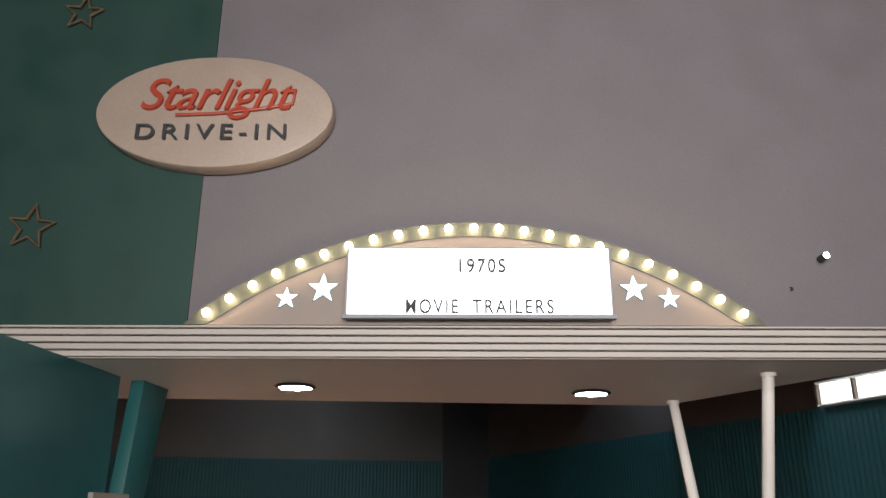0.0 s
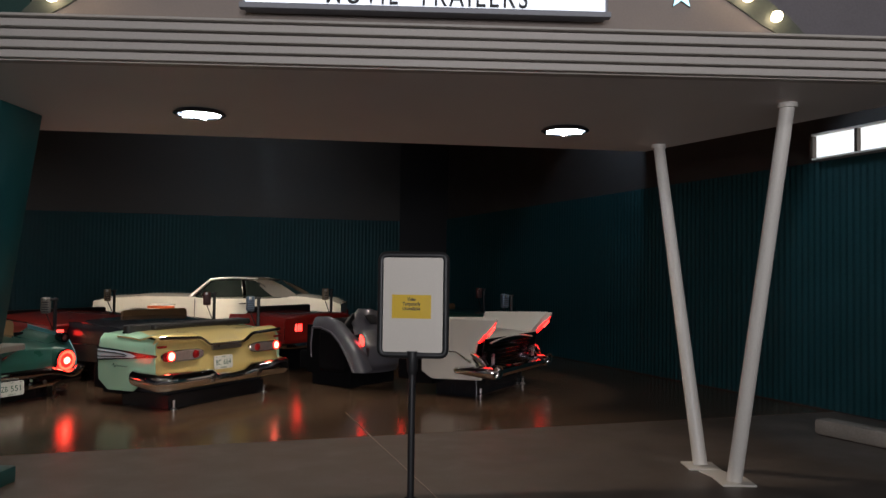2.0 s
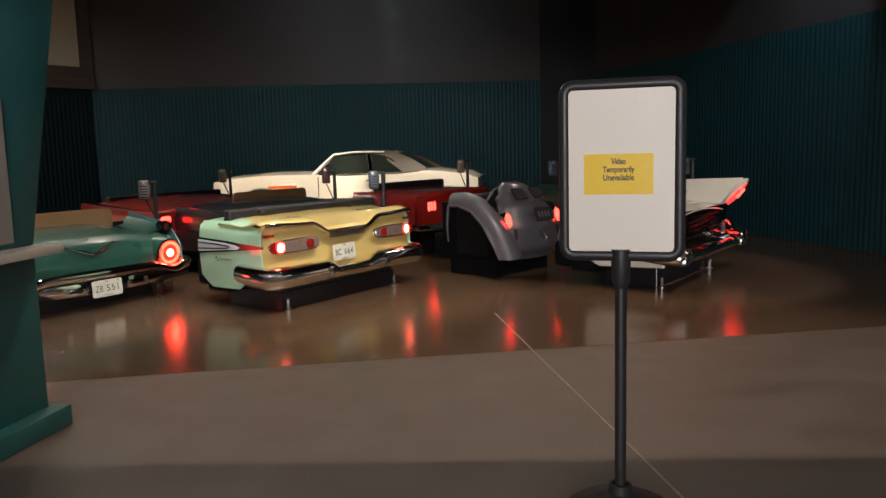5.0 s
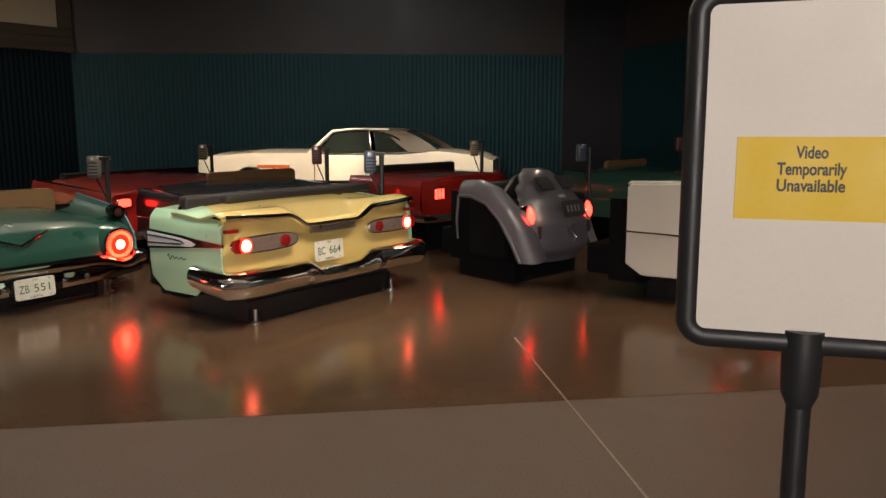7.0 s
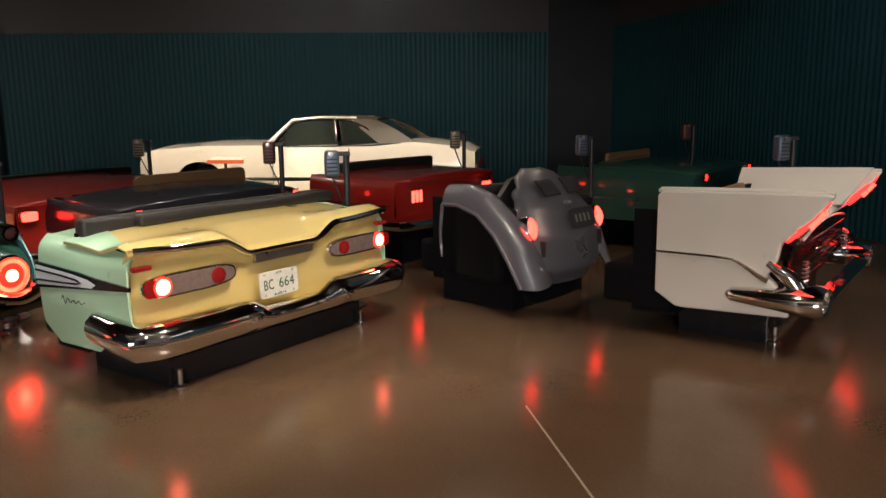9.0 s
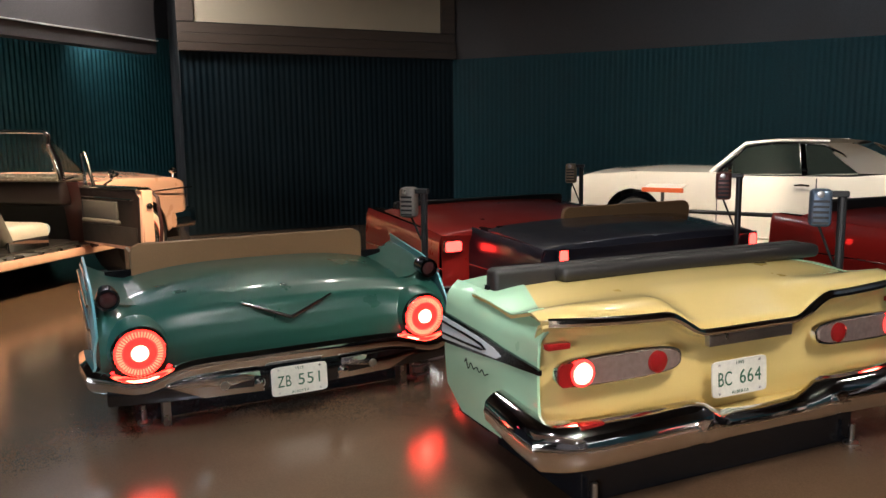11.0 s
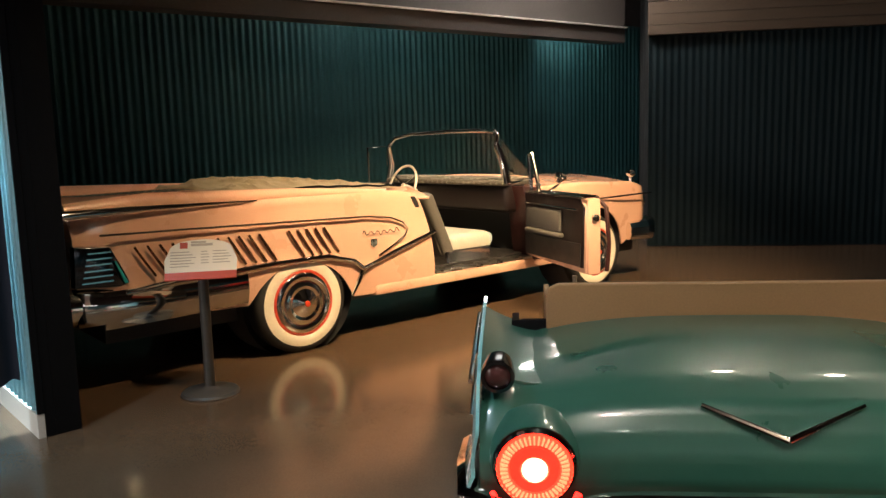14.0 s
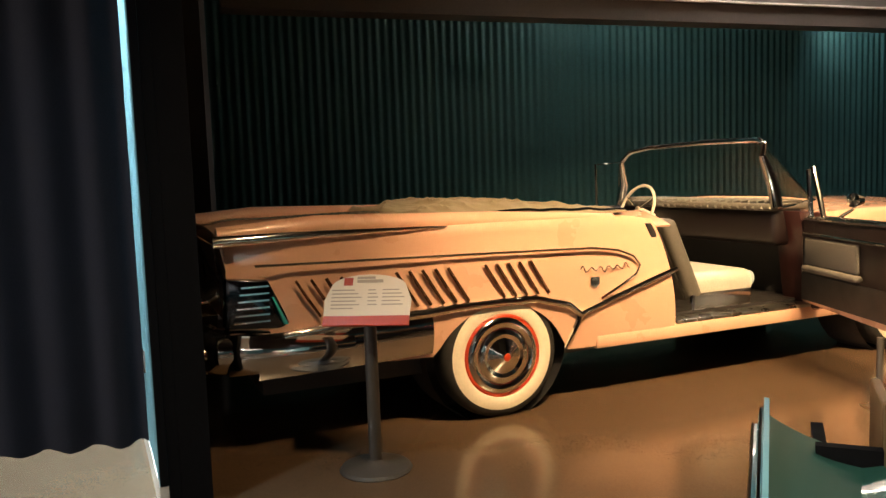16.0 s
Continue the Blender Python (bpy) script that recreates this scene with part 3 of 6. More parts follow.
    for s in (-1, 1):
        m = on_face(s * 0.665, 0.565, -0.005, 0)
        hous = [(x + 0.0, y + 0.0) for x, y in ellipse(0.295, 0.062, 40, 3.2)]
        lamp = outline(hous, 0.03, m, M_CHROME, "tail_lamp", root, "wide chrome lamp housing with red and clear lenses", 0.006)
        bed = outline([(x * 0.94, y * 0.8) for x, y in hous], 0.008, m @ pose(0, 0, 0.029), M_LENS_CLEAR, "clear_lens", lamp, "clear middle lens")
        for x, mat, r in ((s * 0.185, M_LENS_HOT, 0.042), (-s * 0.165, M_LENS_DIM, 0.045)):
            part("round_lens", lathe([(r, 0.036), (r * 0.95, 0.047), (r * 0.6, 0.055), (0, 0.058)], 28, m @ pose(x, 0, 0)), mat, lamp, "lit red round lens" if mat == M_LENS_HOT else "unlit red round lens")
        part("red_lens", lathe([(0.052, 0.034), (0.05, 0.044), (0.043, 0.046)], 28, m @ pose(s * 0.185, 0, 0)), M_LENS, lamp)
        outline([(x + s * 0.25, y) for x, y in ellipse(0.04, 0.046, 20, 3)], 0.01, m @ pose(0, 0, 0.03), M_LENS_DIM, "end_lens", lamp)
        part("side_marker", box(s * 0.93 - 0.05, -0.012, 0.655, s * 0.93 + 0.05, 0.03, 0.68, 0.006), M_LENS_DIM, root, "small red reflector")
    plate(root, on_face(-0.06, 0.44, -0.03, -4), "BC 664", ("1959", "ALBERTA"))
    # bumper with two pods
    prof = [(0.0, -0.085), (0.05, -0.08), (0.085, -0.04), (0.095, 0.0), (0.085, 0.045), (0.05, 0.075), (0.0, 0.085), (-0.03, 0.05), (-0.03, -0.05)]

    def hgt(x):
        a = abs(x)
        return ease([(0, 0.275), (0.20, 0.28), (0.36, 0.315), (0.95, 0.31)], a), ease([(0, 0.62), (0.20, 0.66), (0.34, 1.02), (1.0, 1.10)], a)
    path = []
    for y in (0.30, 0.20, 0.10):
        path.append((-1.0, y, 0.315 + 0.10 * y, 1.08 - 0.5 * y))
    for i in range(41):
        x = -0.99 + 1.98 * i / 40
        z, sc = hgt(x)
        path.append((x, -0.035 - 0.05 * (1 - (abs(x) / 1.0) ** 10), z, sc))
    for y in (0.10, 0.20, 0.30):
        path.append((1.0, y, 0.315 + 0.10 * y, 1.08 - 0.5 * y))
    bmp = part("bumper", bumper_bar(prof, path), M_CHROME, root, "heavy chrome bumper with twin pods")
    for s in (-1, 1):
        part("bumper_pod", lathe([(0.0, -0.07), (0.05, -0.06), (0.07, -0.02), (0.068, 0.03), (0.045, 0.06), (0.0, 0.066)], 28, on_face(s * 0.38, 0.305, -0.125) @ pose(0, 0, 0) @ Matrix.Diagonal((1.3, 1.0, 0.9, 1))), M_CHROME, bmp, "chrome bumper pod")
        part("bumper_reflector", box(s * 0.86 - 0.05, -0.135, 0.385, s * 0.86 + 0.05, -0.09, 0.402, 0.006), M_LENS_DIM, bmp, "red reflector strip")
    part("valance", box(-0.9, -0.03, 0.20, 0.9, 0.06, 0.30, 0.02), M_YELLOW_CAR, root)
    bench(root, 1.86, 0.56, 0.86, 0.80, 0, lip=0.075)
    part("tub_lining", box(-0.62, 0.44, 0.80, 0.95, 0.60, 0.87, 0.03, 3), M_VINYL, root, "black padded seat roll")
    plinth(root, -0.80, 0.03, 0.72, 0.72, 0.16)
    part("hanger", box(-0.78, 0.06, 0.15, 0.70, 0.70, 0.22), M_BLACK, root, smooth=False)


M_CHROME_DARK = material("dark_chrome", (0.10, 0.11, 0.13), 0.16, 1.0, vary=0.1, scale=9)


def green_tail():
    root = empty("car_tail", pose(-4.338, 10.188, 0, 0, 0, 67.7), "green car tail with round red lamps made into a bench", "car", "car tails")
    w = 0.95

    def deck(u, v):
        x = (u * 2 - 1) * w
        a = abs(x) / w
        # outer corners: lamps sit in tunnels that stand proud, deck runs up to the seat board
        prof = [(0.03, 0.21), (0.02, 0.28), (0.0, 0.33), (0.0, 0.42), (0.03, 0.50), (0.09, 0.565), (0.20, 0.615), (0.38, 0.655), (0.58, 0.685), (0.78, 0.70)]
        k = v * (len(prof) - 1)
        i = min(int(k), len(prof) - 2)
        t = k - i
        y, z = (prof[i][j] + (prof[i + 1][j] - prof[i][j]) * t for j in (0, 1))
        z += (0.025 - 0.13 * a ** 3) * min(1, max(0, v - 0.35) * 2)
        # fin ridge
        ridge = math.exp(-((a - 0.95) / 0.06) ** 2)
        z += (0.035 + 0.035 * v) * ridge * min(1, max(0, v - 0.4) * 4)
        hump = math.exp(-((a - 0.81) / 0.13) ** 2)
        y -= 0.05 * hump * math.exp(-((v - 0.33) / 0.2) ** 2)
        y += 0.03 * (1 - a) * (v < 0.5) * 0.5
        return (x, y, z)

    skin("rear_deck", deck, 56, 36, M_GREEN_CAR, root, "glossy dark green painted deck")
    for s in (-1, 1):
        def side(u, v, s=s):
            y = 0.0 + u * 0.80
            zt = lerp([(0, 0.50), (0.1, 0.63), (0.3, 0.71), (0.8, 0.79)], y)
            zb = lerp([(0, 0.26), (0.3, 0.22), (0.8, 0.22)], y)
            z = zb + (zt - zb) * v
            return (s * (w + 0.012 + 0.018 * math.sin(v * math.pi)), y, z)
        skin("side_panel", side, 20, 14, M_TURQ, root, "turquoise painted side panel")
        for z0 in (0.50, 0.62):
            part("side_strip", tube([(s * (w + 0.034), y, z0 + y * 0.12) for y in (0.12, 0.3, 0.5, 0.8)], 0.008, 8), M_CHROME, root, "chrome side strip")
        # thin fin beside the seat, with a dished inner face and a bright edge
        fin = [(0.36, 0.60), (0.80, 0.58), (0.82, 0.747), (0.62, 0.733), (0.45, 0.705)]
        part("fender_fin", prism([((1 if s > 0 else -1) * y, z) for y, z in fin], 0, 0.022, (RIGHT if s > 0 else LEFT) @ pose(0, 0, w + 0.004), 0.006), M_TURQ, root, "turquoise fin beside the seat")
        dish = lambda u, v, s=s: (s * (w + 0.004 - 0.24 * v), 0.22 + 0.60 * u, (0.65 + 0.092 * u ** 0.8) * (1 - v) ** 2 + (0.595 + 0.07 * u) * (1 - (1 - v) ** 2))
        skin("fin_dish", dish, 12, 12, M_GREEN_CAR, root, "dished green inner face of the fin")
        part("fin_edge", tube([(s * (w + 0.016), y, z + 0.004) for y, z in ((0.30, 0.675), (0.45, 0.708), (0.62, 0.736), (0.815, 0.750), (0.822, 0.69), (0.815, 0.45))], 0.007, 8), M_CHROME, root, "thin bright edge of the fin")
        part("seat_end_board", box(s * 0.70 - 0.012, 0.79, 0.56, s * 0.70 + 0.012, 1.02, 0.80, 0.006), M_BOARD, root, "brown hardboard return at the seat end", smooth=False)
        m = on_face(s * 0.775, 0.415, -0.055, 4)
        part("lamp_tunnel", lathe([(0.150, -0.14), (0.142, -0.03), (0.133, -0.004), (0.128, -0.02)], 40, m), M_GREEN_CAR, root, "green lamp tunnel")
        round_lamp(root, m, 0.113)
        # chrome ring and red crescent; its glow stands in for lamp light on bumper
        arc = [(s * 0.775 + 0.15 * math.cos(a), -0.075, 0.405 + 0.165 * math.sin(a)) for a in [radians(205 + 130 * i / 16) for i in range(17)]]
        part("lamp_underglow", tube(arc, 0.012, 8), M_LENS, root, "red glowing crescent for lamp light on the bumper below")
        m2 = on_face(s * 0.89, 0.66, 0.10, 6)
        back = part("reversing_lamp", lathe([(0.05, -0.10), (0.058, -0.01), (0.056, 0.012), (0.044, 0.014), (0.042, 0.002)], 28, m2), M_CHROME_DARK, root, "small round chrome reversing lamp, unlit")
        part("lamp_glass", lathe([(0.043, 0.002), (0.03, 0.012), (0.012, 0.016), (0, 0.016)], 24, m2), M_LENS_DARK, back)
    # V emblem
    for s in (-1, 1):
        part("v_emblem", tube([(0.01, -0.045 + 0.045, 0.485), (0.01 + s * 0.25, 0.07, 0.575)], [0.011, 0.007], 8), M_CHROME, root, "chrome V emblem on the deck")
    # bumper: slim top rail, chrome blades either side of the plate
    prof = [(0.0, -0.05), (0.035, -0.045), (0.055, -0.01), (0.05, 0.03), (0.02, 0.05), (-0.02, 0.045), (-0.02, -0.045)]
    path = [(-0.99, 0.35, 0.32, 0.8), (-0.99, 0.15, 0.315, 0.95)]
    for i in range(37):
        x = -0.97 + 1.94 * i / 36
        dip = 0.05 * math.exp(-((abs(x) - 0.78) / 0.15) ** 2)
        path.append((x, -0.06 - 0.06 * (1 - abs(x) ** 6), 0.315 - 1.3 * dip, 1.0))
    path += [(0.99, 0.15, 0.315, 0.95), (0.99, 0.35, 0.32, 0.8)]
    bmp = part("bumper", bumper_bar(prof, path), M_CHROME, root, "chrome bumper rail")
    path = [(x, -0.075 - 0.05 * (1 - (abs(x) / 0.95) ** 4), 0.205 + 0.02 * abs(x), 1.25 - 0.3 * abs(x)) for x in [-0.93 + 1.86 * i / 30 for i in range(31)]]
    part("bumper_blade", bumper_bar(prof, path), M_CHROME_DARK, bmp, "dark lower bumper blade")
    for s in (-1, 1):
        part("bumper_wing", prism([(s * 0.2, 0.16), (s * 0.22, 0.27), (s * 0.50, 0.28), (s * 0.68, 0.255), (s * 0.5, 0.17)], 0, 0.02, pose(0, -0.165, 0, 90, 0, 0), 0.005), M_CHROME, bmp, "chrome bumper wing")
        part("wing_badge", lathe([(0.022, 0), (0.02, 0.006), (0, 0.012)], 20, on_face(s * 0.4, 0.22, -0.187)), M_STEEL, bmp)
        part("bumper_bolt", lathe([(0.03, 0), (0.03, 0.02), (0.018, 0.03), (0, 0.032)], 20, on_face(s * 0.225, 0.205, -0.17)), M_CHROME, bmp)
        part("bumper_bracket", box(s * 0.66 - 0.02, -0.02, 0.0, s * 0.66 + 0.02, 0.06, 0.14, 0.004), M_STEEL, root, "steel bracket standing on the floor", smooth=False)
    plate(root, on_face(-0.02, 0.20, -0.20, -4), "ZB 551", ("1959", "ALBERTA"))
    bench(root, 1.7, 0.74, 1.02, 0.70, 0.22, 1.42, lip=0)
    plinth(root, -0.80, 0.12, 0.80, 0.9, 0.16)
    part("hanger", box(-0.86, 0.10, 0.15, 0.86, 0.95, 0.24), M_BLACK, root, smooth=False)
    # coiled cable hanging under the lamp
    pts = [(0.78 + 0.05 * math.cos(i * 0.7), -0.0 + 0.05 * math.sin(i * 0.7), 0.02 + 0.006 * i) for i in range(30)]
    part("cable_coil", tube(pts, 0.007, 6), M_RUBBER, root, "coiled black cable under the lamp")


M_LENS_DARK = material("dark_lamp_lens", (0.06, 0.02, 0.02), 0.12, vary=0, bump=0, coat=0.5)


def white_tail():
    root = empty("car_tail", pose(1.2485, 11.884, 0, 0, 0, 63.6), "white finned car tail with chrome exhaust bumper", "car", "car tails")
    prof = [(0.83, 0.90), (0.80, 0.925), (0.4, 0.94), (-0.12, 0.95), (-0.155, 0.94), (-0.05, 0.80), (0.10, 0.66), (0.12, 0.55), (0.17, 0.47), (0.10, 0.40), (0.04, 0.235), (0.66, 0.215), (0.70, 0.22), (0.83, 0.30)]
    for s in (-1, 1):
        f = 1 if s > 0 else -1
        m = (RIGHT if s > 0 else LEFT) @ pose(0, 0, 0.90)
        outline([(f * y, z) for y, z in prof], 0.055, m, M_WHITE_CAR, "fin_panel", root, "white painted slab side with a tail fin", 0.012)
        path = [(s * 0.962, y, z) for y, z in ((0.83, 0.555), (0.5, 0.555), (0.36, 0.55), (0.30, 0.52), (0.22, 0.47), (0.16, 0.44))]
        part("side_trim", tube(path, [0.009, 0.009, 0.010, 0.013, 0.018, 0.02], 8), M_CHROME, root, "chrome side strip")
        # lamp let into the fin's rear edge
        bm = tube([(s * 0.925, -0.125, 0.915), (s * 0.925, -0.06, 0.83), (s * 0.925, 0.02, 0.745), (s * 0.92, 0.085, 0.675)], [0.014, 0.028, 0.030, 0.018], 12)
        lamp = part("tail_lamp", bm, M_LENS, root, "long glowing red lamp in the fin")
        part("lamp_core", tube([(s * 0.925, -0.105, 0.855), (s * 0.925, -0.03, 0.765)], [0.020, 0.024], 10), M_LENS_MID, lamp)
        part("fin_edge", tube([(s * 0.925, -0.15, 0.952), (s * 0.925, 0.3, 0.95), (s * 0.925, 0.83, 0.925)], 0.012, 8), M_WHITE_CAR, root)
        inner = lambda u, v, s=s: (s * (0.895 - v * 0.22), 0.83 - u * (0.83 - 0.06 + 0.16 * (1 - v)), 0.945 - v * 0.23 + 0.03 * u * (1 - v))
        skin("fin_inner", inner, 8, 6, M_WHITE_CAR, root, "inner face of the fin")
        # chrome exhaust pod
        m2 = pose(s * 0.86, -0.06, 0.335, 90, 0, 0)
        pod = part("bumper_pod", lathe([(0.0, -0.50), (0.05, -0.485), (0.09, -0.42), (0.115, -0.1), (0.115, 0.04), (0.10, 0.08), (0.085, 0.07), (0.08, 0.02), (0.0, 0.01)], 32, m2 @ Matrix.Diagonal((1.5, 0.78, 1.0, 1))), M_CHROME, root, "oval chrome bumper pod")
        part("bumper_guard", tube([(s * 0.90, 0.0, 0.38), (s * 0.93, 0.06, 0.47), (s * 0.95, 0.17, 0.545)], [0.055, 0.045, 0.022], 12), M_CHROME, pod, "chrome upright rising from the pod")
        part("spring_strut", tube([(s * 0.66 + 0.018 * math.cos(i), 0.02 + 0.018 * math.sin(i), 0.39 + 0.004 * i) for i in range(36)], 0.006, 6), M_STEEL, pod)
        part("pod_reflector", box(s * 0.55 - 0.06, -0.17, 0.385, s * 0.55 + 0.06, -0.13, 0.405, 0.006), M_LENS_DIM, pod, "red glowing reflector strip")
    skin("rear_deck", lambda u, v: ((u * 2 - 1) * 0.68, 0.03 + v * 0.75, 0.70 + 0.06 * v + 0.05 * (1 - (u * 2 - 1) ** 2) - 0.05 * (v < 0.05)), 16, 10, M_WHITE_CAR, root, "white painted deck between the fins")
    skin("rear_panel", lambda u, v: ((u * 2 - 1) * 0.86, 0.05 + 0.06 * (1 - v), 0.32 + v * 0.385), 16, 8, M_CHROME_DARK, root, "dark rear panel with chrome grille")
    for i in range(5):
        part("grille_bar", tube([(-0.62, 0.03, 0.42 + i * 0.05), (0.62, 0.03, 0.42 + i * 0.05)], 0.007, 8), M_CHROME_DARK, root)
    part("bumper", bumper_bar([(0.0, -0.05), (0.05, -0.04), (0.07, 0), (0.05, 0.04), (0, 0.05)], [(-0.7 + 1.4 * i / 14, -0.07, 0.31, 1) for i in range(15)]), M_CHROME, root, "chrome bumper centre")
    bench(root, 1.78, 0.72, 1.0, 0.83, 0.10, 1.1, lip=0)
    plinth(root, -0.72, 0.2, 0.72, 0.75, 0.21)


def grey_tail():
    root = empty("car_tail", pose(-0.455, 12.25, 0, 0, 0, 57), "grey rounded small car tail with big fenders", "car", "car tails")

    def dome(u, v):
        a = (u * 2 - 1) * math.pi * 0.62
        z = 0.18 + v * 0.81
        hw = ease([(0.18, 0.38), (0.35, 0.46), (0.6, 0.44), (0.8, 0.35), (0.90, 0.27), (0.96, 0.19), (0.99, 0.11)], z)
        yb = ease([(0.18, -0.06), (0.3, -0.13), (0.5, -0.11), (0.7, -0.02), (0.85, 0.08), (0.95, 0.20), (0.99, 0.30)], z)
        return (hw * math.sin(a), yb + 0.48 * hw * (1 - math.cos(a)), z)
    skin("engine_lid", dome, 28, 26, M_GREY_CAR, root, "grey painted rounded engine lid and body")
    for s in (-1, 1):
        def fender(u, v, s=s):
            # across the swelling wing: wheel opening edge, crest, join with the body
            e = (0.72 if s < 0 else 0.44, ease([(0, 0.60), (0.2, 0.46), (0.4, 0.28), (0.6, 0.13), (0.8, 0.0), (1, -0.10)], u), ease([(0, 0.76), (0.2, 0.765), (0.4, 0.71), (0.6, 0.58), (0.8, 0.40), (1, 0.235)], u))
            c = (0.70 if s < 0 else 0.43, e[1] - (1 if s < 0 else 0.35) * ease([(0, 0.0), (0.3, 0.08), (1, 0.22)], u), e[2] + ease([(0, 0.24), (0.3, 0.26), (0.7, 0.20), (1, 0.0)], u))
            k = (0.36, e[1] - ease([(0, 0.0), (1, 0.06)], u) + 0.05, e[2] + ease([(0, 0.06), (0.6, 0.03), (1, 0.0)], u))
            a, b, d = (1 - v) ** 2, 2 * v * (1 - v), v * v
            return (s * (a * e[0] + b * c[0] + d * k[0]), a * e[1] + b * c[1] + d * k[1], a * e[2] + b * c[2] + d * k[2])
        skin("fender", fender, 30, 14, M_GREY_CAR, root, "swelling grey fender over a hollow wheel arch")
        edge = [fender(i / 20, 0.0) for i in range(21)]
        part("fender_lip", tube(edge, 0.014, 8), M_GREY_CAR, root)
        part("fender_front", tube([(s * 0.72, 0.60, 0.76), (s * 0.725, 0.62, 0.55), (s * 0.72, 0.61, 0.38)], [0.014, 0.012, 0.008], 8), M_GREY_CAR, root)
        m = on_face(s * 0.435, 0.60, 0.035, -14)
        lamp = part("tail_lamp", lathe([(0.075, -0.06), (0.075, 0.0), (0.062, 0.02), (0.058, 0.012)], 28, m @ Matrix.Diagonal((0.72, 1.25, 1, 1))), M_CHROME, root, "oval red tail lamp in a chrome rim")
        part("lens", lathe([(0.06, 0.01), (0.05, 0.035), (0.025, 0.05), (0, 0.053)], 24, m @ Matrix.Diagonal((0.72, 1.25, 1, 1))), M_LENS_MID, lamp, "glowing red lens")
        part("wheel_well", box(s * 0.50 - 0.12, 0.16, 0.20, s * 0.50 + 0.12, 0.60, 0.74, 0.05), M_VOID, root, smooth=False)
        part("bonnet_seam", box(s * 0.37 - 0.005, -0.055, 0.40, s * 0.37 + 0.005, 0.05, 0.51), M_BLACK, root, smooth=False)
    for s in (-1, 1):
        for i in range(7):
            part("louvre", box(s * 0.15 - 0.10 + 0.006, -0.01, -0.006, s * 0.15 + 0.10, 0.012, 0.006, 0.003, m=pose(0, 0.045 + i * 0.014, 0.82 + i * 0.015, 45, 0, 0)), M_PLASTIC, root, smooth=False)
    hood = part("plate_lamp", tube([(-0.09, 0.04, 0.73), (0, 0.0, 0.745), (0.09, 0.04, 0.73)], [0.02, 0.03, 0.02], 10), M_GREY_CAR, root)
    dark = outline(ellipse(0.15, 0.075, 32, 9), 0.006, on_face(0.06, 0.64, -0.075, -18), M_PLASTIC, "number_plate", root, "black number plate with pale worn digits", 0.0015)
    for i in range(4):
        part("plate_digit", box(-0.1 + i * 0.055, -0.03, 0.006, -0.074 + i * 0.055, 0.03, 0.008, m=on_face(0.06, 0.64, -0.075, -18)), M_SPK, dark, smooth=False)
    part("lid_handle", tube([(0, -0.13, 0.36), (0, -0.16, 0.40), (0, -0.12, 0.44)], 0.009, 8), M_CHROME, root, "chrome lid handle")
    bench(root, 0.9, 0.62, 0.95, 0.80, 0, lip=0.06)
    part("body_back", prism([(-0.44, 0.2), (0.44, 0.2), (0.34, 0.78), (0.2, 0.91), (0, 0.955), (-0.2, 0.91), (-0.34, 0.78)], 0, 0.04, pose(0, 0.42, 0, 90, 0, 0)), M_VINYL, root, "black lining behind the body shell", smooth=False)
    part("plinth", box(-0.50, 0.14, 0, 0.42, 0.80, 0.22, 0.01), M_VOID, root, "black base", smooth=False)


